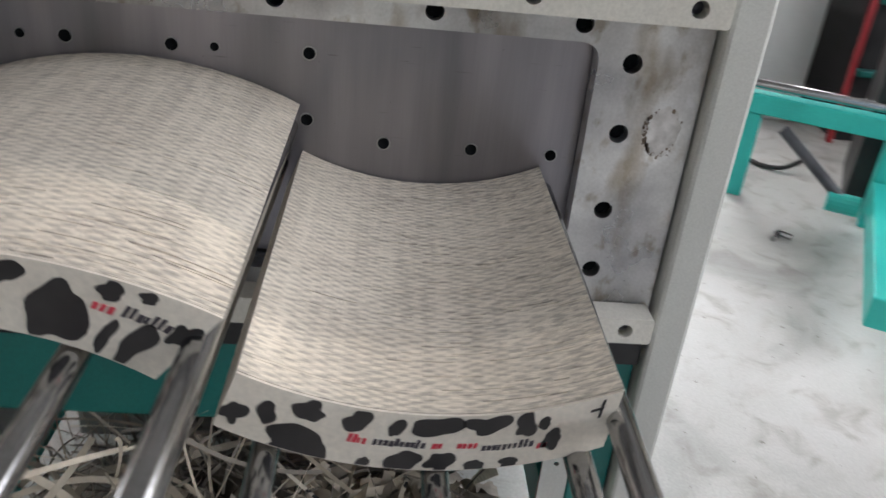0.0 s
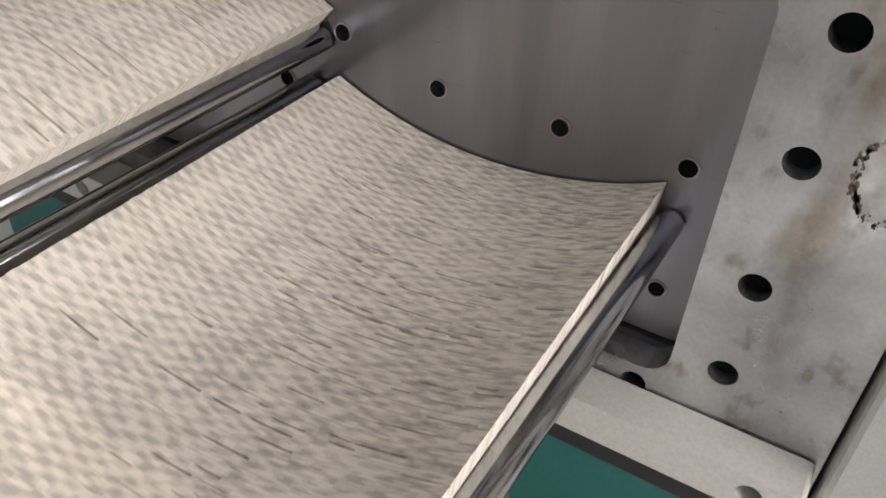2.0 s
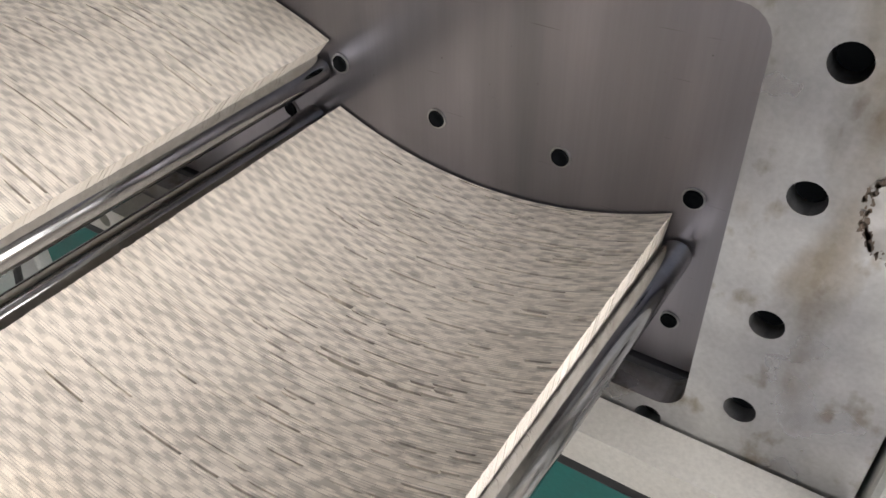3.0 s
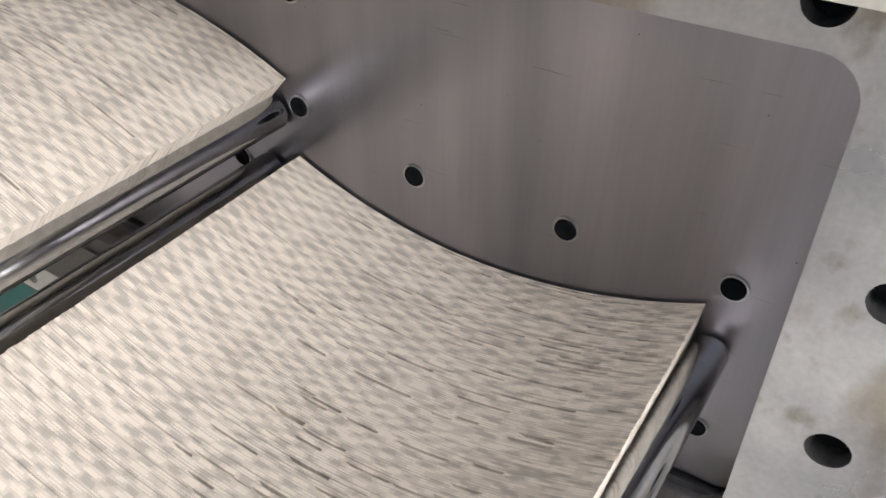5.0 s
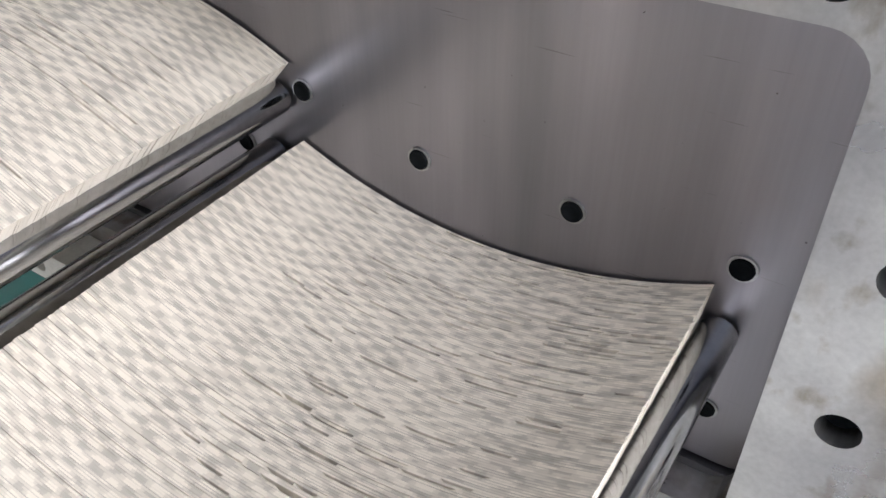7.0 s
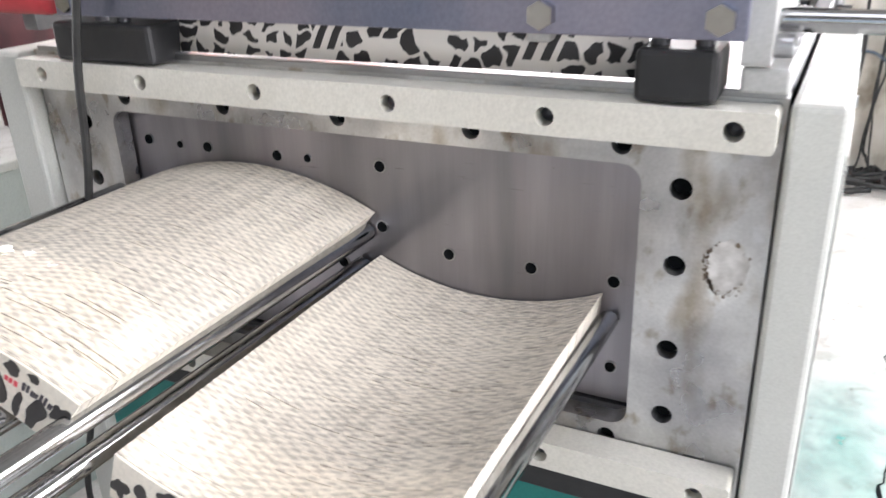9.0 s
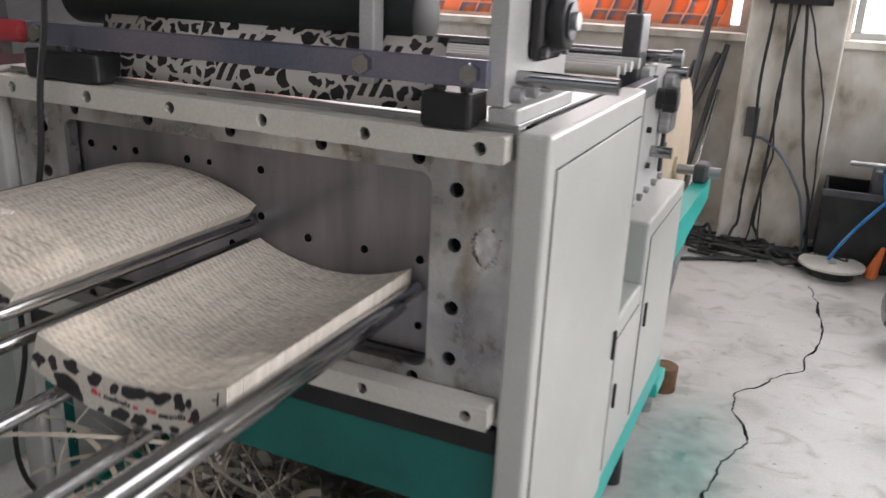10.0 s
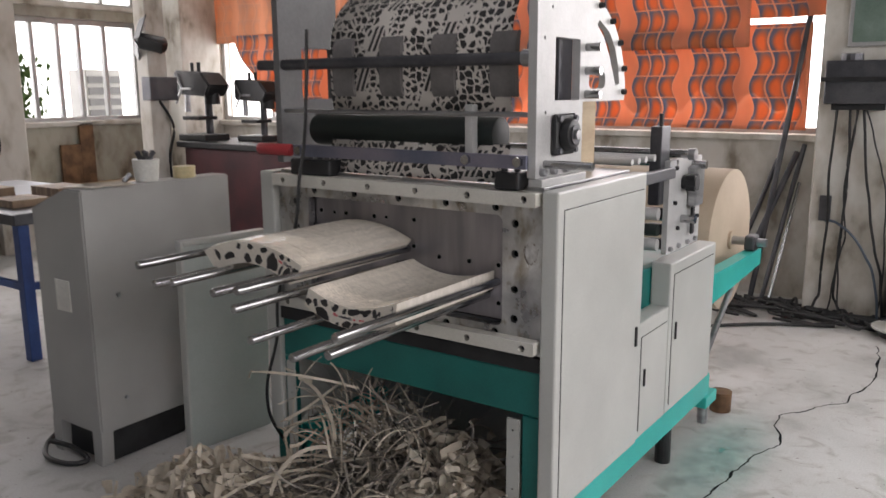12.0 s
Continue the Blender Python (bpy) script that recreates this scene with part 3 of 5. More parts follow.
BACK = [(-5.95, -3.9, 1.09, 2.7), (-3.3, 0.02, 1.1, 2.7), (0.55, 2.6, 1.1, 2.7), (-5.95, -3.9, 2.85, 3.8), (-3.3, 0.02, 2.85, 3.8)]
LEFT = [(1.95, 3.3, 1.12, 2.08), (1.95, 3.3, 2.2, 3.3), (-1.2, 1.55, 1.12, 2.5)]
wall_run("wall_north", "x", YB, XL - 0.24, XR + 0.24, BACK, 1, "stained plaster workshop wall with wide windows")
wall_run("wall_west", "y", XL, YF, YB, LEFT, -1, "dirty plaster wall below a row of windows", GRIMY_PLASTER)
# east and south walls are unseen; their openings are added for the lamps
wall_run("wall_east", "y", XR, YF, YB, [(-3.0, 1.9, 1.0, 3.2)], 1, "unseen plaster wall with an added light opening")
wall_run("wall_south", "x", YF, XL - 0.24, XR + 0.24, [(-2.5, 3.2, 0.6, 3.4)], -1, "unseen plaster wall with an added light opening")
# unseen ceiling, kept dark against bounce, with a made-up opening for the lamp
added_opening = [[(-1.6, -2.1), (1.8, -2.1), (1.8, -0.6), (-1.6, -0.6)]]
ceiling_bm = cut_plate([(XL - 0.24, YF - 0.24), (XR + 0.24, YF - 0.24), (XR + 0.24, YB + 0.24), (XL - 0.24, YB + 0.24)], added_opening, 0.15, Matrix(((1, 0, 0, 0), (0, 0, 1, 0), (0, 1, 0, ZC), (0, 0, 0, 1))))
tagged(part("ceiling", ceiling_bm, CEIL), "unseen dark grey ceiling with an added roof opening", "ceiling", kind="structure")


def window_frame(name, axis, at, lo, hi, sill, head, posts, label, rails=()):
    w = thing(name, label, "window", kind="structure")

    def piece(n, a, b, z0, z1):
        if axis == "x":
            part(n, box(a, b, at - 0.02, at + 0.03, z0, z1, 0.004), ALU, w)
        else:
            part(n, box(at - 0.03, at + 0.02, a, b, z0, z1, 0.004), ALU, w)
    piece("frame_bottom", lo, hi, sill, sill + 0.05)
    piece("frame_top", lo, hi, head - 0.05, head)
    for p in posts:
        piece("mullion", p - 0.02, p + 0.02, sill + 0.05, head - 0.05)
    for z in rails:
        for a, b in zip(posts, posts[1:]):
            piece("rail", a + 0.02, b - 0.02, z - 0.02, z + 0.02)
    if axis == "x":
        part("sill", box(lo - 0.03, hi + 0.03, at - 0.2, at - 0.05, sill - 0.03, sill + 0.012, 0.005), PLASTER, w)
    else:
        part("sill", box(at + 0.05, at + 0.2, lo - 0.03, hi + 0.03, sill - 0.03, sill + 0.012, 0.005), PLASTER, w)
    return w


window_frame("window_1", "x", YB + 0.14, -5.95, -3.9, 1.09, 2.7, (-5.92, -5.2, -4.5, -3.93), "aluminium window behind a patterned orange curtain")
window_frame("window_2", "x", YB + 0.14, -3.3, 0.02, 1.1, 2.7, (-3.27, -2.2, -1.15, -0.01), "wide aluminium window behind a patterned orange curtain")
# upper pair is unseen, added so the film can catch a glare
window_frame("added_window_7", "x", YB + 0.14, -5.95, -3.9, 2.85, 3.8, (-5.92, -5.2, -4.5, -3.93), "unseen upper window added above the curtain")
window_frame("added_window_8", "x", YB + 0.14, -3.3, 0.02, 2.85, 3.8, (-3.27, -2.2, -1.15, -0.01), "unseen upper window added above the curtain")
window_frame("window_3", "x", YB + 0.14, 0.55, 2.6, 1.1, 2.7, (0.58, 1.25, 1.9, 2.57), "bright aluminium workshop window")
window_frame("window_4", "y", XL - 0.14, 1.95, 3.3, 1.12, 2.08, (1.98, 2.2, 2.45, 2.66, 2.93, 3.27), "bright narrow-paned window above a dirty wall")
window_frame("window_6", "y", XL - 0.14, 1.95, 3.3, 2.2, 3.3, (1.98, 2.45, 2.93, 3.27), "bright upper window above a concrete beam")
window_frame("window_5", "y", XL - 0.14, -1.2, 1.55, 1.12, 2.5, (-1.17, -0.3, 0.6, 1.52), "bright aluminium workshop window")

# pale day outside the windows
tagged(part("backdrop", box(-9, 6, YB + 1.5, YB + 1.52, -1, 6), DAYLIGHT), "bright hazy daylight outside the windows", "backdrop", kind="structure")
tagged(part("backdrop", box(XL - 2.2, XL - 2.18, -6, 6, -1, 6), DAYLIGHT), "bright hazy daylight outside the windows", "backdrop", kind="structure")

tagged(part("pillar_1", box(0.06, 0.52, YB - 0.36, YB - 0.002, 0, ZC, 0.012), PLASTER), "square plaster pillar beside the window, stained near the floor", "pillar", kind="structure")
tagged(part("pillar_2", box(XL + 0.002, XL + 0.42, YB - 0.48, YB - 0.002, 0, ZC, 0.012), PLASTER), "square plaster corner pillar", "pillar", kind="structure")
tagged(part("pillar_3", box(XL + 0.002, XL + 0.2, 1.6, 1.9, 0, ZC, 0.012), PLASTER), "square plaster pillar between windows", "pillar", kind="structure")


def curtain(name, x0, x1, y, z0, z1, label, cut=0.0, cloth=None):
    bm = bmesh.new()
    nx, nz = 90, 24
    grid = []
    for i in range(nx + 1):
        col = []
        for k in range(nz + 1):
            u, v = i / nx, k / nz
            lo = z0 + (cut * max(0.0, 0.35 - u) / 0.35 if cut else 0)
            x = x0 + (x1 - x0) * u
            z = lo + (z1 - lo) * v
            col.append(bm.verts.new((x, y + 0.018 * math.sin(x * 19) + 0.012 * noise.noise((x * 3, z * 2, 0)), z)))
        grid.append(col)
    for i in range(nx):
        for k in range(nz):
            bm.faces.new((grid[i][k], grid[i + 1][k], grid[i + 1][k + 1], grid[i][k + 1]))
    ob = part(name, bm, cloth or CURTAIN, smooth=True)
    s = ob.modifiers.new("cloth", "SOLIDIFY")
    s.thickness = 0.002
    return tagged(ob, label, "curtain")


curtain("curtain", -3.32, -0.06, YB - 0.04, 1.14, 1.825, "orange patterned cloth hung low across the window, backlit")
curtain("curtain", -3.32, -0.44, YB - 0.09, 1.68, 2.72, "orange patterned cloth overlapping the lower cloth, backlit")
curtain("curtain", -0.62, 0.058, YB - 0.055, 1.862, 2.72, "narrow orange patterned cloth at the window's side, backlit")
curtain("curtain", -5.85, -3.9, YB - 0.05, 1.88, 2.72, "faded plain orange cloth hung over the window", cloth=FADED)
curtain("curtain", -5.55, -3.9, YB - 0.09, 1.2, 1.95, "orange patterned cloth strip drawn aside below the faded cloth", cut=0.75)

# ---- die-cutting machine ----
machine = thing("die_cutting_machine", "pale grey and teal paper die-cutting machine with chrome guide rods", "machine")

# front frame with a rounded opening
front_holes = [rounded(-0.775, -0.0395, 0.768, 1.083, 0.021)]
for x in (0.0, -0.829):
    for z in (1.063, 0.979, 0.879, 0.795):
        front_holes.append(circle(x, z, 0.0115))
for x in (-0.062, -0.229, -0.402, -0.575, -0.745):
    front_holes.append(circle(x, 1.103, 0.0105))
    front_holes.append(circle(x, 0.749, 0.0105))
part("front_plate", cut_plate([(-0.905, 0.70), (0.088, 0.70), (0.088, 1.16), (-0.905, 1.16)], front_holes, 0.028), FLANGE, machine, "stained steel plate with a rounded opening and rows of holes")
# near-black sheet behind the plate paints the dark inside its holes
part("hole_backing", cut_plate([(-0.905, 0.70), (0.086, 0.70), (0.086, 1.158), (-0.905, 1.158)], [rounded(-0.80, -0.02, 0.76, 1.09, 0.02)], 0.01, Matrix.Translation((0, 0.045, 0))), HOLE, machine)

# near-black plugs added in place of each hole's own shade
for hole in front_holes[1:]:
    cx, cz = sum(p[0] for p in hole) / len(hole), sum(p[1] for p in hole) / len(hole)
    part("hole_plug", rod((cx, 0.026, cz), (cx, 0.013, cz), 0.0102, 16, bevel=0.001), HOLE, machine)

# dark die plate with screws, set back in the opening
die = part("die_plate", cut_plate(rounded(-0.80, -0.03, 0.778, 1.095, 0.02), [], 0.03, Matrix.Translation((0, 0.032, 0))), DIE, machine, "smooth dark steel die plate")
for x, z, r in ((-0.276, 0.934, 0.007), (-0.169, 0.934, 0.007), (-0.070, 0.934, 0.007), (-0.069, 0.823, 0.0065), (-0.369, 0.957, 0.007), (-0.432, 0.898, 0.007),
                (-0.367, 1.037, 0.007), (-0.474, 1.036, 0.005), (-0.522, 1.035, 0.007), (-0.639, 1.035, 0.007), (-0.688, 1.034, 0.005), (-0.746, 1.036, 0.007)):
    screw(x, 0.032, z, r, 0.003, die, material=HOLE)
    part("countersink", cut_plate(circle(x, z, r * 1.2), [circle(x, z, r * 1.02)], 0.0016, Matrix.Translation((0, 0.0305, 0))), STEEL, die)
# tape residue on the front plate: a pale film with brown flakes along its torn rim
rt = random.Random(4)
bm = bmesh.new()
ring = []
for k in range(40):
    a = 2 * math.pi * k / 40
    w = 1 + 0.22 * noise.noise((2 * math.cos(a), 2 * math.sin(a), 6.0))
    ring.append(bm.verts.new((0.051 + 0.021 * w * math.cos(a), -0.0005, 0.986 + 0.031 * w * math.sin(a))))
bm.faces.new(ring)
residue = part("tape_residue", bm, PALE_RESIDUE, machine, "pale film of old tape")
bm = bmesh.new()
for k in range(95):
    a = radians(rt.choice((rt.uniform(120, 240), rt.uniform(150, 290), rt.uniform(190, 275), rt.uniform(0, 360))))
    w = rt.uniform(0.0006, 0.0023) * rt.choice((0.5, 0.8, 1.3))
    c = Vector((0.051 + rt.gauss(0.0205, 0.0018) * math.cos(a), 0, 0.986 + rt.gauss(0.0305, 0.0025) * math.sin(a)))
    flake = [bm.verts.new((c.x + w * rt.uniform(0.3, 1) * math.cos(t), -0.0009, c.z + 1.7 * w * rt.uniform(0.3, 1) * math.sin(t))) for t in [k2 * math.pi / 4 for k2 in range(8)]]
    bm.faces.new(flake)
part("old_glue", bm, RESIDUE, residue, "brown flaking glue")["kind"] = "stuff"
part("recess_floor", box(-0.80, -0.02, 0.028, 0.062, 0.755, 0.775), DARK_STEEL, machine)

# ivory clamp bars above and below the opening
for name, z0, z1, label in (("top_bar", 1.117, 1.155, "ivory painted clamp bar with counterbored screws"), ("bottom_bar", 0.711, 0.748, "ivory painted clamp bar with counterbored screws")):
    holes = [circle(x, (z0 + z1) / 2, 0.0098) for x in (0.048, -0.13, -0.308, -0.487, -0.666, -0.845)]
    bar = part(name, cut_plate(rounded(-0.893, 0.084, z0, z1, 0.004, 2), holes, 0.040, Matrix.Translation((0, -0.042, 0))), BAR_PAINT, machine, label)
    for x in (0.048, -0.13, -0.308, -0.487, -0.666, -0.845):
        screw(x, -0.022, (z0 + z1) / 2, 0.0078, 0.006, bar, material=DARK_STEEL)

part("head_block", box(-0.90, 0.088, 0.08, 0.56, 0.70, 1.157, 0.004), DARK_STEEL, machine)
part("head_plate", box(-0.895, 0.087, -0.001, 0.57, 1.1585, 1.166, 0.001), STEEL, machine, "flat steel plate on the machine's head")
# black strip stands in for the shade in the gap over the beam
part("dark_gap_strip", box(-0.92, 0.088, -0.012, 0.05, 0.655, 0.697, 0.003), BLACK, machine)

# side covers
cover = part("side_cover", box(0.092, 0.141, -0.022, 0.584, 0.245, 1.160, 0.006), GREY_PAINT, machine, "pale grey painted sheet-metal side cover")
d1 = part("door", box(0.1415, 0.1440, 0.012, 0.562, 0.285, 1.108, 0.001), GREY_PAINT, cover)
part("door_latch", box(0.1442, 0.151, 0.525, 0.538, 0.60, 0.665, 0.002), BLACK, cover)
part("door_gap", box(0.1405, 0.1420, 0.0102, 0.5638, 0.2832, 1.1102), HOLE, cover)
mid = part("low_cover", box(0.060, 0.134, 0.586, 0.868, 0.245, 0.655, 0.006), GREY_PAINT, machine)
part("door", box(0.1345, 0.1375, 0.612, 0.852, 0.275, 0.605, 0.001), GREY_PAINT, mid)
part("door_latch", box(0.138, 0.144, 0.632, 0.643, 0.43, 0.49, 0.002), BLACK, mid)
part("door_gap", box(0.1335, 0.1350, 0.6102, 0.8538, 0.2732, 0.6072), HOLE, mid)
rear = part("rear_cover", box(0.060, 0.134, 0.870, 1.385, 0.245, 0.81, 0.006), GREY_PAINT, machine)
part("door", box(0.1345, 0.1375, 0.905, 1.350, 0.275, 0.765, 0.001), GREY_PAINT, rear)
part("door_latch", box(0.138, 0.144, 0.925, 0.936, 0.52, 0.585, 0.002), BLACK, rear)
part("door_gap", box(0.1335, 0.1350, 0.9032, 1.3518, 0.2732, 0.7672), HOLE, rear)
left_cover = part("side_cover", box(-0.972, -0.912, -0.022, 0.584, 0.245, 1.158, 0.006), GREY_PAINT, machine)
part("rear_cover", box(-0.972, -0.912, 0.586, 1.385, 0.245, 0.81, 0.006), GREY_PAINT, machine)
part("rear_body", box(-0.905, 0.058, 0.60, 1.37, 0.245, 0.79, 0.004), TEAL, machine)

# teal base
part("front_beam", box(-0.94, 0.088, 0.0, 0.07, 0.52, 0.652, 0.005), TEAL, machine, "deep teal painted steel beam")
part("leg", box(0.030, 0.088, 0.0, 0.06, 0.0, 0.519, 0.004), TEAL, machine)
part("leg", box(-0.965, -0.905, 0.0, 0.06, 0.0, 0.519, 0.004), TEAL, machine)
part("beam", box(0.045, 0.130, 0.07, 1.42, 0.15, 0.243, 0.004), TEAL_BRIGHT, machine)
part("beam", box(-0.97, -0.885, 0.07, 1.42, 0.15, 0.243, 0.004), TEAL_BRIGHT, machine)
for x in (0.05, -0.96):
    part("foot", rod((x + 0.04, 1.0, 0), (x + 0.04, 1.0, 0.15), 0.03), BLACK, machine)
    part("foot_bracket", box(x, x + 0.09, 1.36, 1.50, 0.10, 0.149, 0.004), TEAL_BRIGHT, machine)
    part("foot", rod((x + 0.045, 1.46, 0), (x + 0.045, 1.46, 0.10), 0.022), STEEL, machine)
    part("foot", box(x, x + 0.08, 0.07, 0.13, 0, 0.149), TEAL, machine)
for x0, x1 in ((-0.015, 0.026), (-0.90, -0.862)):
    strip = cut_plate(rounded(x0, x1, 0.02, 0.505, 0.003, 2), [circle((x0 + x1) / 2, z, 0.004, 12) for z in (0.09, 0.19, 0.29, 0.39, 0.47)], 0.006, Matrix.Translation((0, -0.008, 0)))
    part("slotted_strip", strip, GREY_PAINT, machine)
part("scrap_guard", box(-0.90, 0.03, 0.52, 0.53, 0.02, 0.65), CABINET_PAINT, machine)

# chrome guide rods that carry the cut stacks
RODS = [(-0.105, 0.846, -0.105, 0.846), (-0.073, 0.887, -0.082, 0.890), (-0.218, 0.818, -0.218, 0.818), (-0.352, 0.836, -0.355, 0.836), (-0.401, 0.900, -0.411, 0.904),
        (-0.783, 0.965, -0.785, 0.967), (-0.712, 0.925, -0.716, 0.925), (-0.640, 0.938, -0.642, 0.938), (-0.482, 0.932, -0.484, 0.934), (-0.390, 0.948, -0.398, 0.951)]
for x0, z0, x1, z1 in RODS:
    part("guide_rod", rod((x1, -0.635, z1), (x0, 0.03, z0), 0.0115, 24, bevel=0.002), CHROME, machine, "polished chrome guide rod", smooth=True)

# unwinding arms behind
for x in (0.075, -0.93):
    bm = prism([(1.36, 0.545), (2.13, 0.585), (2.13, 0.66), (1.36, 0.672)], 0, 0.055)
    bmesh.ops.transform(bm, matrix=Matrix(((0, 1, 0, x), (1, 0, 0, 0), (0, 0, 1, 0), (0, 0, 0, 1))), verts=bm.verts)
    arm = part("unwind_arm", bm, TEAL_BRIGHT, machine, "bright teal unwinding arm")
    part("bearing", box(x + 0.002, x + 0.053, 2.01, 2.10, 0.662, 0.735, 0.012), DARK_STEEL, arm)
    part("strut", rod((x + 0.03, 1.40, 0.30), (x + 0.03, 1.75, 0.545), 0.014), STEEL, arm)
part("unwind_shaft", rod((-0.96, 2.06, 0.70), (0.17, 2.06, 0.70), 0.02), STEEL, machine)

# printing head above the plate
side = rounded(-0.02, 0.25, 1.19, 1.80, 0.004, 2)
plate_m = Matrix(((0, 1, 0, 0.045), (1, 0, 0, 0), (0, 0, 1, 0), (0, 0, 0, 1)))
win = [rounded(0.08, 0.228, 1.39, 1.555, 0.004, 2)]
sp = part("head_side_plate", cut_plate(side, win + [circle(y, z, 0.005, 12) for y, z in ((0.02, 1.55), (0.06, 1.63), (0.03, 1.36), (0.2, 1.35))], 0.025, plate_m), WHITE_METAL, machine, "pale machined side plate with a square cut-out")
# left plate's dark grey holds its shade; the right twin is pale
part("head_side_plate", cut_plate(side, win, 0.025, plate_m @ Matrix.Translation((0, -0.93, 0))), DARK_GREY, machine)
part("dark_guide", box(0.02, 0.04, 0.16, 0.24, 1.38, 1.56, 0.003), DARK_STEEL, machine)
arch = [(0.252, 1.385), (0.545, 1.385), (0.55, 1.43), (0.535, 1.49), (0.505, 1.55), (0.46, 1.605), (0.40, 1.645), (0.33, 1.675), (0.252, 1.69)]
slot = [(0.475, 1.43), (0.505, 1.435), (0.495, 1.48), (0.465, 1.54), (0.42, 1.585), (0.35, 1.615), (0.335, 1.60), (0.38, 1.57), (0.43, 1.51)]
part("arched_plate", cut_plate(arch, [slot, rounded(0.29, 0.40, 1.42, 1.47, 0.02, 4)], 0.02, plate_m @ Matrix.Translation((0, 0.004, 0))), WHITE_METAL, machine, "pale quarter-round adjusting plate")
for y, z in ((0.53, 1.41), (0.525, 1.48), (0.49, 1.555), (0.43, 1.615), (0.35, 1.655), (0.05, 1.66), (0.13, 1.68)):
    screw(0.070, y, z, 0.009, 0.012, machine, (1, 0, 0), BLACK, "bolt")
for y, z in ((0.27, 1.535), (0.27, 1.47), (0.27, 1.405)):
    part("pin", rod((0.06, y, z), (0.115, y, z), 0.012), CHROME, machine, smooth=True)
flange = part("bearing_block", box(0.071, 0.088, 0.06, 0.18, 1.245, 1.355, 0.012), BLACK, machine, "black cast bearing flange")
part("bearing_housing", rod((0.088, 0.12, 1.30), (0.112, 0.12, 1.30), 0.046, 32, 0.040, bevel=0.004), BLACK, flange, smooth=True)
part("bearing_ring", rod((0.111, 0.12, 1.30), (0.116, 0.12, 1.30), 0.026, 28), DARK_STEEL, flange, smooth=True)
part("shaft_end", rod((0.114, 0.12, 1.30), (0.124, 0.12, 1.30), 0.013, 20), STEEL, flange, smooth=True)
for y, z in ((0.073, 1.258), (0.167, 1.258), (0.073, 1.342), (0.167, 1.342)):
    part("hexagon_bolt", rod((0.088, y, z), (0.097, y, z), 0.009, 6), DARK_STEEL, flange)
part("stub_shaft", rod((0.06, 0.03, 1.225), (0.21, 0.03, 1.225), 0.011), CHROME, machine, smooth=True)
for y in (0.01, 0.07, 0.14, 0.21):
    screw(0.072, y, 1.205, 0.011, 0.014, machine, (1, 0, 0), STEEL, "bolt")
part("foot_block", box(0.046, 0.088, -0.015, 0.25, 1.166, 1.189, 0.003), WHITE_METAL, machine)
part("rubber_roller", rod((-0.80, 0.09, 1.295), (-0.10, 0.09, 1.295), 0.05, 32, bevel=0.006), RUBBER, machine, "dark rubber pressure roller", smooth=True)
part("thin_shaft", rod((-0.86, 0.0, 1.355), (0.045, 0.0, 1.355), 0.007), STEEL, machine, smooth=True)
part("cross_shaft", rod((-0.97, 0.0, 1.50), (0.06, 0.0, 1.50), 0.017), DARK_STEEL, machine, smooth=True)
part("collar", rod((0.02, 0.0, 1.50), (0.045, 0.0, 1.50), 0.022), STEEL, machine, smooth=True)
for x in (-0.640, -0.453, -0.263, -0.065):
    pad = [(0.046, 1.400), (0.034, 1.42), (0.030, 1.485), (0.034, 1.55), (0.050, 1.575), (0.062, 1.575), (0.050, 1.485), (0.056, 1.40)]
    bm = prism(pad, x - 0.040, x + 0.040)
    bmesh.ops.transform(bm, matrix=Matrix(((0, 1, 0, 0), (1, 0, 0, 0), (0, 0, 1, 0), (0, 0, 0, 1))), verts=bm.verts)
    part("pressure_pad", bm, WHEEL, machine, "grey rubber pressure pad", smooth=True)
part("bracket", box(-0.165, -0.14, 0.0, 0.03, 1.20, 1.38, 0.003), WHITE_METAL, machine)
flat = part("flat_bar", box(-0.80, 0.050, -0.034, -0.022, 1.214, 1.251, 0.002), BLUE_STEEL, machine, "blued flat steel bar with hexagon bolts")
for x in (-0.77, -0.135, 0.028):
    part("hexagon_bolt", rod((x, -0.047, 1.233), (x, -0.034, 1.233), 0.014, 6), CHROME, flat)
part("red_grip", rod((-0.96, -0.028, 1.232), (-0.81, -0.028, 1.232), 0.019, 20, bevel=0.006), RED, machine, "red plastic grip", smooth=True)
for x0, x1 in ((-0.045, 0.030), (-0.81, -0.64)):
    x = (x0 + x1) / 2
    blk = part("black_clamp", box(x0, x1, -0.040, 0.03, 1.157, 1.206, 0.006), BLACK, machine)
    for k in (-0.02, 0.02):
        part("clamp_screw", rod((x + k, -0.012, 1.205), (x + k, -0.012, 1.216), 0.009), DARK_STEEL, blk)
# pale metal here paints the window's highlight along the shiny rollers
for y in (0.62, 0.68, 0.74, 0.82):
    part("guide_roller", rod((-0.92, y, 1.185), (0.075, y, 1.185), 0.012), WHITE_METAL, machine, smooth=True)
part("roller_rail", box(0.060, 0.088, 0.59, 1.0, 1.10, 1.14, 0.003), DARK_STEEL, machine)
part("wooden_board", box(-0.07, -0.05, 0.40, 0.60, 1.16, 1.40, 0.002), WOOD, machine, "raw plywood board")

# rear feed unit
part("feed_post", box(0.0, 0.044, 0.96, 1.05, 1.00, 1.285, 0.004), DARK_STEEL, machine, "dark grey square feed post")
part("post_knob", rod((0.025, 1.0, 1.285), (0.025, 1.0, 1.33), 0.008), BLACK, machine)
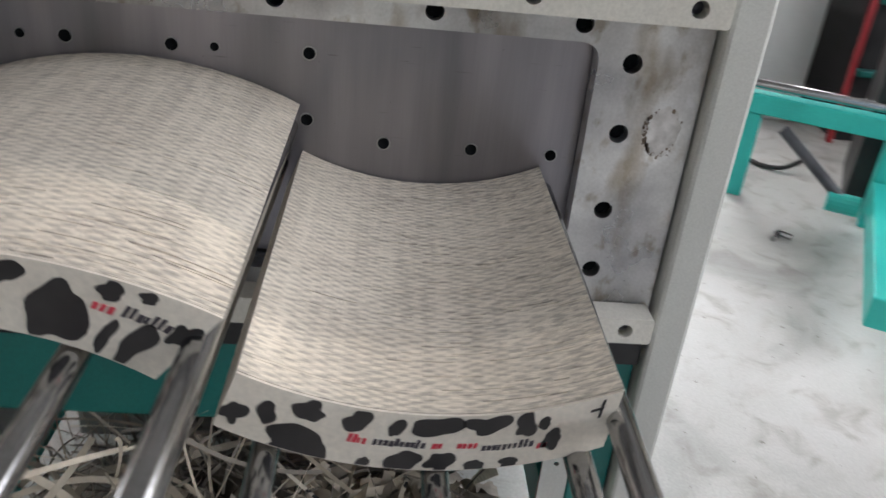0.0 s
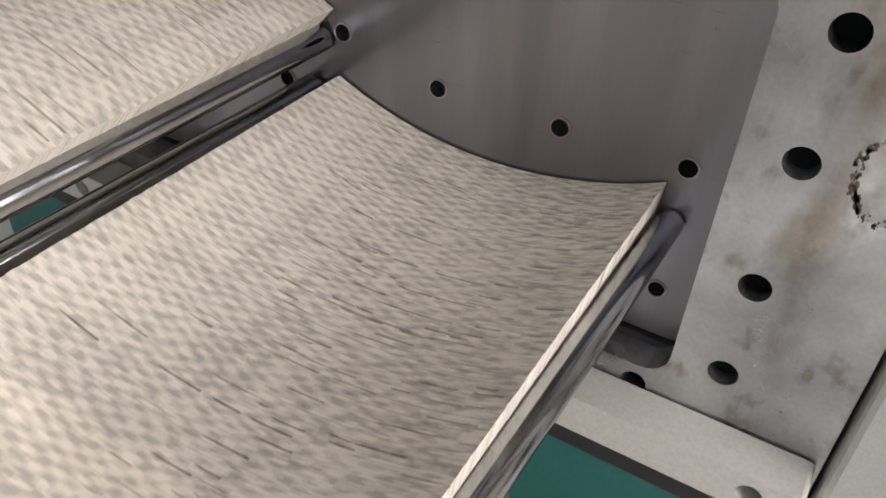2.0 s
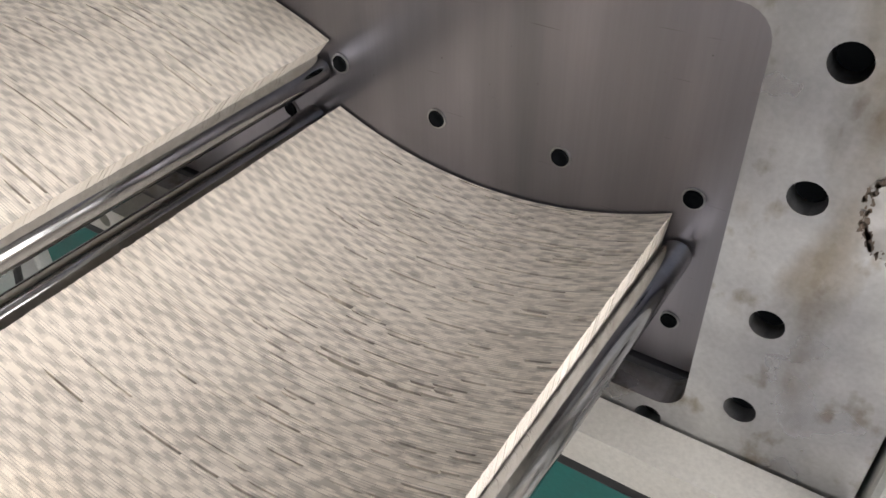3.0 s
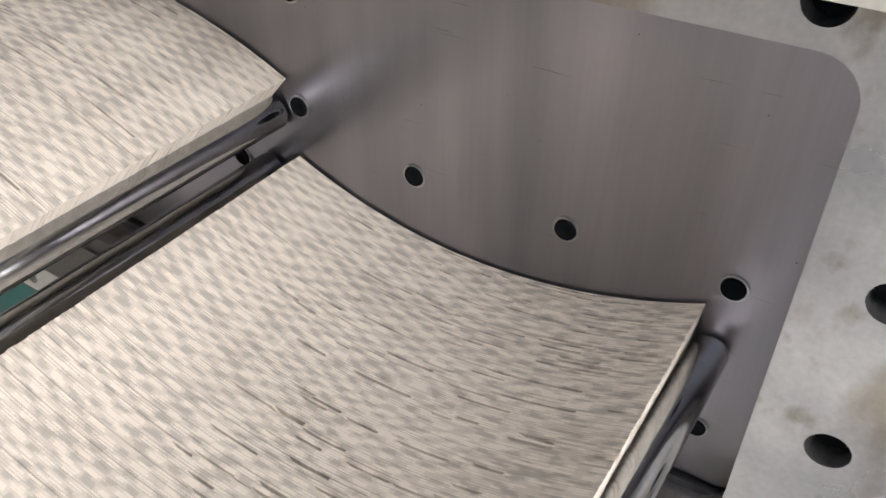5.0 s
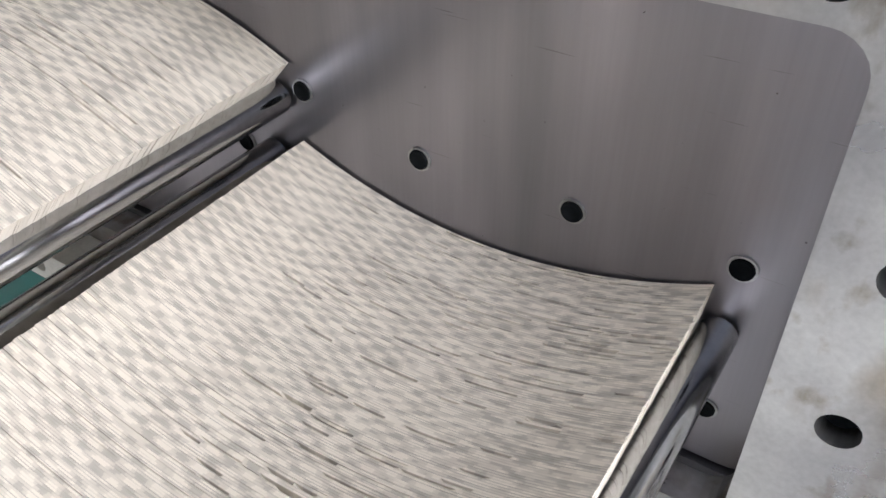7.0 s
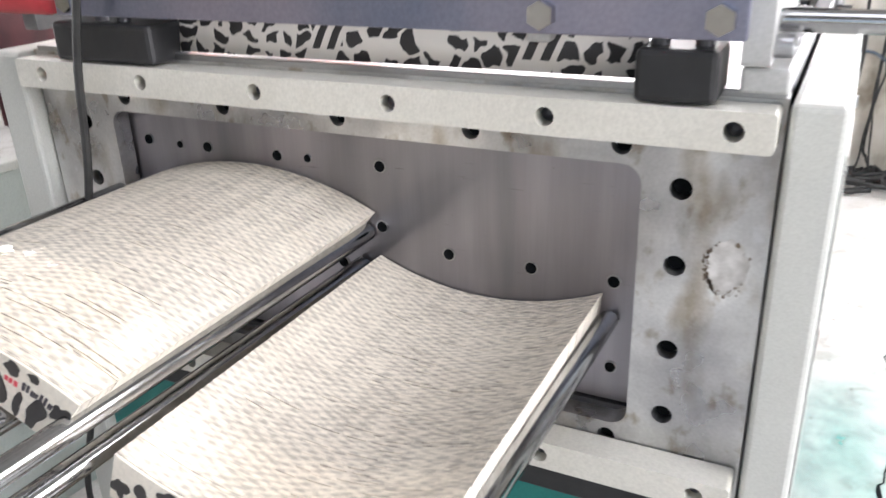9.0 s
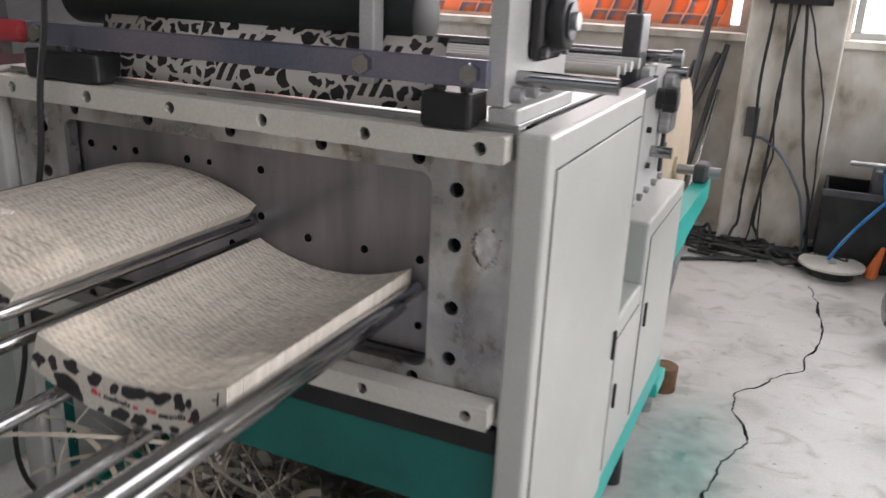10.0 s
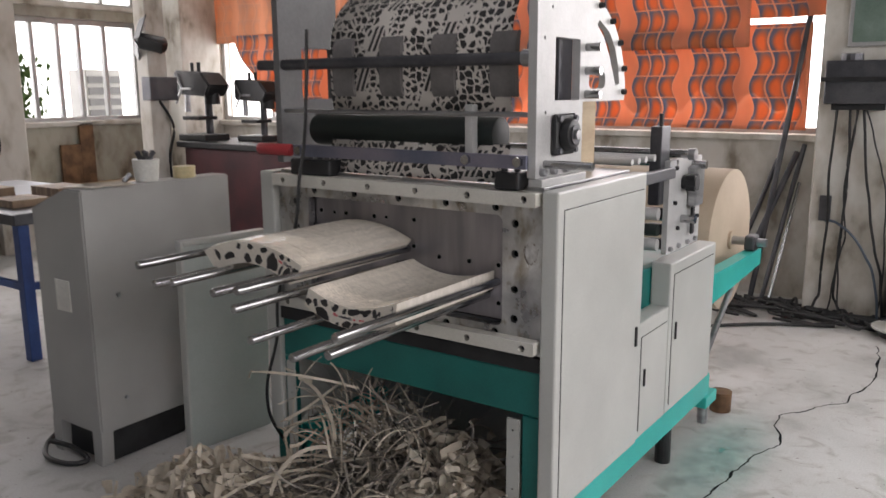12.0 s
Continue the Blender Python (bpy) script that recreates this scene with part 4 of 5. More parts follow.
fp = part("feed_side_plate", cut_plate(rounded(1.00, 1.36, 0.812, 1.16, 0.01, 3), [circle(1.25, 1.05, 0.02), circle(1.08, 1.15, 0.012)], 0.02, Matrix(((0, 1, 0, 0.045), (1, 0, 0, 0), (0, 0, 1, 0), (0, 0, 0, 1)))), WHITE_METAL, machine, "pale machined feed plate")
for y, z in ((1.03, 0.83), (1.12, 0.83), (1.22, 0.83), (1.31, 0.83)):
    screw(0.066, y, z, 0.010, 0.012, fp, (1, 0, 0), STEEL, "bolt")
part("feed_knob", rod((0.066, 1.15, 1.07), (0.12, 1.15, 1.07), 0.028, 10), BLACK, fp)
part("feed_motor", box(0.066, 0.10, 1.20, 1.30, 0.97, 1.13, 0.01), STEEL, fp)
for z, y in ((1.18, 1.10), (1.13, 1.25), (0.93, 1.15)):
    part("feed_roller", rod((-0.90, y, z), (0.12, y, z), 0.016), CHROME, machine, smooth=True)

for k, z in enumerate((0.965, 0.905, 0.85)):
    part("nip_roller", rod((-0.90, 0.985, z), (0.036, 0.985, z), 0.023, 20, bevel=0.002), (WHITE_METAL, RUBBER, WHITE_METAL)[k], machine, smooth=True)
    part("roller_bearing", box(-0.014, 0.040, 1.004, 1.03, z - 0.02, z + 0.02, 0.003), BLACK, machine)
part("feed_back_plate", box(-0.02, 0.0, 1.362, 1.50, 0.812, 1.10, 0.004), WHITE_METAL, machine, "pale machined rear feed plate")
for y, z in ((1.40, 1.05), (1.46, 1.05), (1.40, 0.85), (1.46, 0.85)):
    screw(0.0, y, z, 0.009, 0.010, machine, (1, 0, 0), BLACK, "bolt")
for k in range(4):
    a = radians(45 + 90 * k)
    part("knob_lobe", rod((0.085, 1.15 + 0.026 * math.cos(a), 1.07 + 0.026 * math.sin(a)), (0.118, 1.15 + 0.026 * math.cos(a), 1.07 + 0.026 * math.sin(a)), 0.013, 12, bevel=0.002), BLACK, fp, smooth=True)
for y, z in ((1.06, 1.00), (1.06, 1.13), (1.18, 0.93), (1.32, 1.12), (1.32, 0.92), (1.10, 0.90)):
    screw(0.066, y, z, 0.008, 0.010, fp, (1, 0, 0), BLACK, "bolt")
part("tension_link", box(0.075, 0.085, 1.22, 1.25, 0.86, 1.0, 0.004), BLACK, fp)
part("collar", rod((0.10, 1.10, 1.18), (0.125, 1.10, 1.18), 0.022, 20), STEEL, machine, smooth=True)

# ---- printed paper web and roll ----
web = thing("paper_web", "cream paper web printed with black cow patches, on rollers", "paper")
for web_name, prof in (("lower_web", [(0.010, 1.168), (0.015, 1.20), (0.035, 1.235), (0.05, 1.27)]),
                       ("upper_web", [(0.055, 1.35), (0.045, 1.43), (0.045, 1.52), (0.055, 1.60), (0.09, 1.66), (0.16, 1.72)])):
    bm = bmesh.new()
    rows_v = []
    for y, z in prof:
        rows_v.append([bm.verts.new((x, y, z)) for x in (-0.70, -0.5, -0.3, -0.15, -0.045)])
    for a, c in zip(rows_v, rows_v[1:]):
        for i in range(4):
            bm.faces.new((a[i], a[i + 1], c[i + 1], c[i]))
    piece = part(web_name, bm, COW_WEB, web, smooth=True)
    sol = piece.modifiers.new("thickness", "SOLIDIFY")
    sol.thickness = 0.0006

roll = thing("paper_roll", "big cream paper roll on the unwinding shaft", "paper roll")
part("wound_paper", rod((-0.80, 2.06, 0.70), (0.0, 2.06, 0.70), 0.34, 64, bevel=0.004), KRAFT, roll, smooth=True)
part("core", rod((-0.01, 2.06, 0.70), (0.012, 2.06, 0.70), 0.045, 24), KRAFT, roll, smooth=True)

# ---- cut stacks ----


def paper_stack(label, top, bottom, count, slips, seed):
    """Some hundreds of thin sheets of one outline, each a little out of line; slips(rng) gives the stretches where one lies low."""
    rng = random.Random(seed)
    st = thing("paper_stack", label, "paper stack", "cut paper stacks")
    y_front = STACK_BACK - count * SHEET
    verts, faces = [], []
    loop = top + bottom[::-1]
    m = len(loop)
    h = m // 2
    bx = bz = 0.0
    left = 0
    for i in range(count):
        if left == 0:
            left = rng.choice((3, 4, 4, 5, 6))
            run = left
            bx, bz = rng.uniform(-1, 1) * 0.00014, rng.uniform(-1, 1) * 0.0003
        # sheets come in bundles whose edges are slightly rounded
        crown = 0.0002 * math.sin(math.pi * (left - 0.5) / run)
        left -= 1
        dx, dz = bx + rng.uniform(-1, 1) * 0.0002, bz + rng.uniform(-1, 1) * 0.00012
        y0 = STACK_BACK - i * SHEET
        y1 = y0 - SHEET * (0.98 if rng.random() > 0.04 else 0.72)
        low = slips(rng, i / count)
        base = len(verts)
        for y in (y0, y1):
            for k, (x, z) in enumerate(loop):
                u = k / (h - 1) if k < h else (m - 1 - k) / (h - 1)
                dip = 0.0
                if k < h:
                    for a, b_, d in low:
                        if a < u < b_:
                            dip = d
                verts.append((x + dx + crown * (1 if u > 0.99 else -1 if u < 0.01 else 0), y, z + dz - dip))
        for k in range(m):
            q = (k + 1) % m
            faces.append((base + k, base + q, base + m + q, base + m + k))
        for side in (base, base + m):
            for k in range(h - 1):
                faces.append((side + k, side + k + 1, side + m - 2 - k, side + m - 1 - k))
    me = bpy.data.meshes.new("sheet_block")
    me.from_pydata(verts, [], faces)
    me.update()
    per = m + 2 * (h - 1)
    for i in range(count):
        for k in (h - 1, m - 1):
            me.polygons[i * per + k].material_index = 1
    me.materials.append(EDGES)
    me.materials.append(ENDS)
    block = new("sheet_block", me)
    block.parent = st
    block["label"], block["kind"] = "packed cream sheets", "stuff"
    part("front_sheet", prism(loop, y_front - 0.003, y_front - 0.0005), CARD, st, "cream card printed with black cow patches")
    return st


def slips_hollow(rng, along):
    """Low stretches of one sheet of the hollow stack: most towards its high side and its back."""
    low = []
    if rng.random() < 0.08 + 0.34 * (1 - along):
        for _ in range(rng.choice((1, 1, 2, 3, 5))):
            a = rng.betavariate(3.2, 1.7)
            low.append((a, a + rng.uniform(0.03, 0.10), rng.choice((0.001, 0.002, 0.004, 0.006))))
    return low


def slips_arched(rng, along):
    low = []
    if rng.random() < 0.16:
        for _ in range(rng.choice((1, 1, 2, 4))):
            a = rng.uniform(0.0, 0.95)
            low.append((a, a + rng.uniform(0.03, 0.12), rng.choice((0.001, 0.002, 0.004))))
    if along > 0.80 and rng.random() < 0.5:
        a = rng.uniform(0.0, 0.9)
        low.append((a, a + rng.uniform(0.05, 0.2), rng.uniform(0.001, 0.003)))
    return low


def on_fan(top, bottom, u, v):
    """A point of the fan's face: u along it, v up it."""
    k = min(max(u, 0.0), 1.0) * (len(top) - 1)
    i = min(int(k), len(top) - 2)
    f = k - i
    tx, tz = (top[i][c] + (top[i + 1][c] - top[i][c]) * f for c in (0, 1))
    bx, bz = (bottom[i][c] + (bottom[i + 1][c] - bottom[i][c]) * f for c in (0, 1))
    v = min(max(v, 0.02), 0.98)
    return bx + (tx - bx) * v, bz + (tz - bz) * v


def fan_print(st, top, bottom, y, blobs, bars, seed):
    """Rounded black patches and short printed bars on the front sheet."""
    for n_, (u, v, ru, rv) in enumerate(blobs):
        loop = []
        for k in range(32):
            a = 2 * math.pi * k / 32
            w = 1 + 0.62 * noise.noise((math.cos(a) * 1.0 + seed + n_ * 3.7, math.sin(a) * 1.0, n_)) + 0.10 * math.cos(2 * a + n_)
            loop.append(on_fan(top, bottom, u + ru * w * math.cos(a), v + rv * w * math.sin(a)))
        part("cow_patch", prism(loop, y - 0.0006, y), INK_BLACK, st)
    marks = []
    rb = random.Random(seed)
    for u0, u1, v0, v1, ink in bars:
        if ink is INK_BLACK:
            marks.append((u0, u1, v0, v1, ink))
            continue
        count = max(2, round((u1 - u0) / 0.013))
        for k in range(count):
            a0 = u0 + (u1 - u0) * k / count
            marks.append((a0, a0 + (u1 - u0) / count * rb.uniform(0.55, 0.9), v0 - 0.02 * rb.random(), v1 + rb.choice((0, 0, 0.05)), ink))
    for u0, u1, v0, v1, ink in marks:
        loop = [on_fan(top, bottom, u, v) for u, v in ((u0, v0), (u1, v0), (u1, v1), (u0, v1))]
        part("printed_bar", prism(loop, y - 0.0006, y), ink, st)


def film_wrap(st, top, bottom, y0, y1, seed):
    """Crumpled clear film laid over the front of a stack."""
    bm = bmesh.new()
    rows_v = []
    ny = 26
    for j in range(ny + 1):
        line = []
        for i, (x, z) in enumerate(top):
            far = y1 + 0.045 * noise.noise((x * 9 + seed, 0.5, seed)) + 0.018 * noise.noise((x * 45, 2.5, seed))
            y = y0 + (far - y0) * j / ny
            lift = 0.0022 + 0.0035 * max(0, noise.noise((x * 26 + seed, y * 26, 1.0))) + 0.0005 * noise.noise((x * 150, y * 150, seed))
            line.append(bm.verts.new((x, y + 0.006 * noise.noise((x * 25, j * 0.1, seed)), z + lift)))
        rows_v.append(line)
    for a, b_ in zip(rows_v, rows_v[1:]):
        for i in range(len(a) - 1):
            bm.faces.new((a[i], a[i + 1], b_[i + 1], b_[i]))
    ob = part("film_wrap", bm, FILM, st, "crumpled clear plastic film", smooth=True)
    if sum(p.normal.z for p in ob.data.polygons) < 0:
        ob.data.flip_normals()
    ob.visible_shadow = False
    return ob


N = 84
COUNT_R, COUNT_L = 301, 313
FRONT_R, FRONT_L = STACK_BACK - COUNT_R * SHEET, STACK_BACK - COUNT_L * SHEET
top_r = arc3((-0.373, 0.918), (-0.227, 0.886), (-0.082, 0.919), N)
bot_r = arc3((-0.392, 0.868), (-0.228, 0.8305), (-0.088, 0.863), N)
stack_r = paper_stack("stack of cut paper fans with a hollow top, on chrome rods", top_r, bot_r, COUNT_R, slips_hollow, 3)
fan_print(stack_r, top_r, bot_r, FRONT_R - 0.003, [(0.03, 0.35, 0.03, 0.2), (0.11, 0.55, 0.025, 0.2), (0.21, 0.78, 0.04, 0.17), (0.21, 0.18, 0.085, 0.3), (0.33, 0.78, 0.035, 0.17),
          (0.43, 0.74, 0.022, 0.17), (0.545, 0.8, 0.06, 0.17), (0.66, 0.8, 0.05, 0.17), (0.76, 0.75, 0.03, 0.2), (0.81, 0.75, 0.015, 0.1), (0.845, 0.42, 0.025, 0.18), (0.38, 0.05, 0.015, 0.12),
          (0.475, 0.15, 0.043, 0.18), (0.57, 0.15, 0.035, 0.18), (0.66, 0.08, 0.025, 0.12), (0.75, 0.08, 0.033, 0.1)],
          [(0.32, 0.37, 0.42, 0.5, INK_RED), (0.385, 0.52, 0.43, 0.51, INK_DARK), (0.535, 0.565, 0.43, 0.5, INK_RED), (0.60, 0.655, 0.43, 0.5, INK_RED), (0.665, 0.80, 0.36, 0.44, INK_DARK),
           (0.81, 0.84, 0.3, 0.37, INK_RED), (0.925, 0.955, 0.76, 0.8, INK_BLACK), (0.95, 0.958, 0.62, 0.93, INK_BLACK)], 5)
film_wrap(stack_r, top_r, bot_r, FRONT_R + 0.002, FRONT_R + 0.085, 4)
top_l = arc3((-0.763, 0.976), (-0.570, 1.020), (-0.377, 0.976), N)
bot_l = arc3((-0.714, 0.922), (-0.570, 0.962), (-0.426, 0.922), N)
stack_l = paper_stack("stack of cut paper fans with an arched top, on chrome rods", top_l, bot_l, COUNT_L, slips_arched, 8)
fan_print(stack_l, top_l, bot_l, FRONT_L - 0.003, [(0.745, 0.45, 0.055, 0.42), (0.82, 0.85, 0.022, 0.13), (0.88, 0.9, 0.017, 0.07), (0.85, 0.28, 0.015, 0.2), (0.915, 0.3, 0.03, 0.28), (0.97, 0.62, 0.02, 0.16),
          (0.64, 0.78, 0.03, 0.16), (0.60, 0.3, 0.04, 0.24), (0.50, 0.8, 0.035, 0.14), (0.46, 0.25, 0.05, 0.2), (0.38, 0.8, 0.025, 0.14), (0.26, 0.4, 0.07, 0.16), (0.12, 0.6, 0.02, 0.3)],
          [(0.80, 0.845, 0.58, 0.66, INK_RED), (0.855, 0.95, 0.6, 0.68, INK_DARK)], 9)
film_wrap(stack_l, top_l, bot_l, FRONT_L + 0.002, FRONT_L + 0.13, 7)

# ---- control cabinet and things beside ----
cabinet = thing("control_cabinet", "grey sheet-metal control cabinet with a sloping front", "cabinet", at=(-1.645, -0.27, 0), turn=1)
bm = prism([(-0.33, 0.13), (0, 0.13), (0, 1.07), (-0.10, 1.07), (-0.33, 0.985)], 0, 0.69)
bmesh.ops.bevel(bm, geom=list(bm.edges), offset=0.006, segments=2, affect="EDGES")
part("body", bm, CABINET_PAINT, cabinet)
for x, y in ((-0.33, 0), (-0.06, 0), (-0.33, 0.64), (-0.06, 0.64)):
    part("foot", prism([(x, 0.0), (x + 0.05, 0.0), (x + 0.06, 0.14), (x, 0.14)], y, y + 0.05), CABINET_PAINT, cabinet)
# black block between the feet, added as the shadow below the body
part("under_shade", box(-0.31, -0.02, 0.04, 0.67, 0.004, 0.129), BLACK, cabinet, "black block in place of the shade under the cabinet")
# milky plate paints the light that shows through a cut-out here
part("lit_cutout", box(-0.21, -0.12, -0.004, 0.01, 0.60, 0.72), PLASTIC, cabinet)
part("lock", rod((0, 0.12, 0.66), (0.008, 0.12, 0.66), 0.008), STEEL, cabinet)
part("lock", rod((0, 0.12, 0.25), (0.008, 0.12, 0.25), 0.008), STEEL, cabinet)

panel = thing("loose_panel", "pale grey sheet-metal panel leaning beside the cabinet", "panel")
bm = box(-0.01, 0.01, 0, 0.38, 0, 0.84, 0.003)
part("sheet", bm, PANEL_PAINT, panel)
part("top_rim", box(-0.018, 0.022, 0.0, 0.38, 0.842, 0.862, 0.003), GREY_PAINT, panel)
part("side_rim", box(-0.018, 0.022, -0.012, -0.001, 0.01, 0.862, 0.003), GREY_PAINT, panel)
panel.matrix_world = pose(-1.488, 0.012, 0.0, 0, 1.5, -7)

# ---- on and beside the cabinet ----
bucket = thing("plastic_tub", "white plastic tub of small parts on the cabinet", "tub", at=(-1.70, 0.05, 1.072))
bm = rod((0, 0, 0), (0, 0, 0.085), 0.043, 28, 0.052)
part("tub_body", bm, PLASTIC, bucket, smooth=True)
for k in range(6):
    a = k * 1.05
    part("small_part", rod((0.02 * math.cos(a), 0.02 * math.sin(a), 0.08), (0.035 * math.cos(a + 0.6), 0.035 * math.sin(a + 0.6), 0.115), 0.009, 8), DARK_STEEL, bucket)
tagged(part("tape_roll", rod((-1.69, 0.22, 1.072), (-1.69, 0.22, 1.118), 0.045, 28), TAPE, smooth=True), "yellowish roll of adhesive tape on the cabinet", "tape roll")
for x, y, a in ((-1.71, -0.20, 20), (-1.70, -0.08, -15), (-1.71, -0.13, 50)):
    bm = box(-0.07, 0.07, -0.045, 0.045, 0, 0.002)
    sheet = part("paper_note", bm, PAPER_BITS)
    sheet.matrix_world = pose(x, y, 1.072 + 0.002 * (a > 0), 0, 0, a)
    tagged(sheet, "loose paper scrap on the cabinet", "paper")
tagged(part("steel_clip", rod((-1.69, -0.06, 1.080), (-1.69, -0.03, 1.105), 0.010, 10), CHROME), "small shiny metal clip on the cabinet", "clip")

cable = part("floor_cable", tube([(-2.02, -0.15, 0.16), (-2.05, -0.20, 0.05), (-2.0, -0.30, 0.014), (-1.88, -0.36, 0.014), (-1.76, -0.34, 0.014), (-1.74, -0.28, 0.014), (-1.86, -0.27, 0.030), (-1.98, -0.29, 0.032)], 0.010), CABLE, smooth=True)
tagged(cable, "black cable looped on the floor by the cabinet", "cable")
tagged(part("hanging_cable", tube([(-0.70, -0.055, 1.60), (-0.715, -0.062, 1.30), (-0.745, -0.065, 1.15), (-0.775, -0.065, 0.98), (-0.87, -0.06, 0.75), (-0.895, -0.05, 0.60), (-0.955, -0.05, 0.42), (-0.96, -0.04, 0.30), (-0.94, 0.0, 0.20)], 0.0055), CABLE, smooth=True), "black cable hanging over the machine's front", "cable")

# ---- table with blue legs ----
table = thing("work_table", "dark-topped work table with blue steel legs", "table")
part("tabletop", box(-4.7, -3.06, 0.20, 1.1, 0.74, 0.80, 0.006), DARK_STEEL, table)
for x, y in ((-3.12, 0.26), (-4.6, 0.26), (-3.12, 1.02), (-4.6, 1.02)):
    part("leg", box(x - 0.03, x + 0.03, y - 0.03, y + 0.03, 0, 0.738, 0.004), BLUE_PAINT, table)
part("rail", box(-4.57, -3.15, 0.245, 0.275, 0.38, 0.42, 0.003), BLUE_PAINT, table)
part("rail", box(-3.135, -3.105, 0.29, 0.99, 0.38, 0.42, 0.003), BLUE_PAINT, table)
for x, y, w, h in ((-3.4, 0.42, 0.24, 0.07), (-3.55, 0.75, 0.30, 0.11), (-4.0, 0.5, 0.35, 0.09)):
    tagged(part("wooden_block", box(x - w / 2, x + w / 2, y - 0.11, y + 0.11, 0.80, 0.80 + h * 0.6, 0.004), OLD_WOOD), "rough brown block lying on the work table", "block")

# ---- benches and drills by the far windows ----
bench = thing("machine_bench", "maroon steel bench below the far window", "bench")
part("cabinet_body", box(-5.0, -3.2, 2.75, 3.4, 0.0, 0.92, 0.01), MAROON, bench)
part("bench_top", box(-5.05, -3.15, 2.70, 3.45, 0.92, 0.97, 0.006), BLACK, bench)


def drill_press(x, y, z, s, label):
    d = thing("drill_press", label, "drill press", "drill presses", at=(x, y, z))
    part("base", box(-0.16 * s, 0.16 * s, -0.12 * s, 0.12 * s, 0, 0.05 * s, 0.008), BLACK, d)
    part("column", rod((0, 0.06 * s, 0.05 * s), (0, 0.06 * s, 0.40 * s), 0.03 * s), DARK_STEEL, d, smooth=True)
    part("drill_table", box(-0.10 * s, 0.10 * s, -0.12 * s, 0.06 * s, 0.16 * s, 0.19 * s, 0.006), BLACK, d)
    bm = prism([(-0.20 * s, 0.36 * s), (0.16 * s, 0.34 * s), (0.22 * s, 0.42 * s), (0.12 * s, 0.52 * s), (-0.20 * s, 0.54 * s)], -0.10 * s, 0.10 * s)
    bmesh.ops.bevel(bm, geom=list(bm.edges), offset=0.012, segments=2, affect="EDGES")
    part("drill_head", bm, BLACK, d)
    part("spindle", rod((-0.10 * s, -0.06 * s, 0.22 * s), (-0.10 * s, -0.06 * s, 0.36 * s), 0.022 * s), STEEL, d, smooth=True)
    part("motor", rod((0.12 * s, 0.0, 0.28 * s), (0.12 * s, 0.0, 0.40 * s), 0.06 * s), BLACK, d, smooth=True)
    for k in (-0.10, -0.02):
        part("pulley_nut", rod((k * s, 0, 0.53 * s), (k * s, 0, 0.60 * s), 0.014 * s, 8), BLACK, d)
    for a in range(3):
        v = Vector((math.cos(a * 2.1), 0, math.sin(a * 2.1))) * 0.13 * s
        part("feed_lever", rod((-0.10 * s, -0.11 * s, 0.40 * s), (-0.10 * s + v.x, -0.12 * s, 0.40 * s + v.z), 0.008 * s, 8), STEEL, d)
    return d


drill_press(-4.97, 2.95, 0.97, 1.15, "dark bench drill press on the maroon bench")
drill_press(-4.46, 3.15, 0.97, 1.0, "dark bench drill press on the maroon bench")
vice = thing("bench_vice", "dark iron vice beside the maroon bench", "vice", at=(-3.55, 2.85, 0.97))
part("jaw", box(-0.12, 0.12, -0.08, 0.08, 0, 0.12, 0.01), BLACK, vice)
part("screw_bar", rod((-0.3, 0, 0.06), (0.1, 0, 0.06), 0.018), STEEL, vice)

post = thing("switch_post", "plaster post with a switch box and a small fan", "post", at=(-5.1, 2.58, 0))
part("shaft", box(-0.14, 0.02, -0.09, 0.10, 0, 4.19, 0.01), PLASTER, post)
part("switch_box", box(-0.02, 0.10, -0.14, 0.14, 1.33, 1.53, 0.008), DARK_STEEL, post)
part("fan_motor", rod((0.02, -0.16, 1.83), (0.02, 0.08, 1.80), 0.07, 20, bevel=0.012), BLACK, post, smooth=True)
for a in (20, 140, 260):
    m = pose(0.02, -0.19, 1.83, 0, 0, 0) @ Matrix.Rotation(radians(a), 4, "Y") @ Matrix.Rotation(radians(28), 4, "Z")
    part("fan_blade", box(0.02, 0.24, -0.004, 0.004, -0.045, 0.045, 0.002, m=m), BLACK, post)
part("conduit", tube([(0.02, 0.0, 1.33), (0.06, 0.1, 1.1), (0.03, 0.06, 0.8), (0.05, 0.1, 0.3)], 0.012), CABLE, post)
grinder = thing("bench_grinder", "old grey motor grinder on a stand", "grinder", at=(-5.95, 1.30, 0))
part("stand", box(-0.12, 0.12, -0.12, 0.12, 0, 0.86, 0.01), BLACK, grinder)
part("motor_body", rod((-0.02, -0.2, 0.98), (-0.02, 0.2, 0.98), 0.085, 24, bevel=0.02), BLACK, grinder, smooth=True)
part("motor_foot", box(-0.09, 0.05, -0.13, 0.13, 0.861, 0.91, 0.006), DARK_GREY, grinder)
for side in (-1, 1):
    part("wheel", rod((-0.02, side * 0.2, 0.98), (-0.02, side * 0.25, 0.98), 0.12, 28), DARK_GREY, grinder, smooth=True)
    part("wheel_guard", rod((-0.02, side * 0.19, 0.985), (-0.02, side * 0.262, 0.985), 0.135, 28, bevel=0.01), BLACK, grinder, smooth=True)
for y, h, w in ((2.55, 0.50, 0.07), (2.38, 0.30, 0.10)):
    tagged(part("offcut_board", box(XL + 0.03, XL + 0.06, y - w, y + w, 0.55, 0.62 + h, 0.003), RUST), "dark board leaning on the dirty wall", "board")
tagged(part("wall_shelf", box(XL + 0.002, XL + 0.25, 1.92, 3.4, 0.50, 0.548, 0.004), WOOD), "narrow wooden shelf along the wall", "shelf")

# plants outside the far window
shrub = thing("shrub", "green shrub outside the window", "plant")
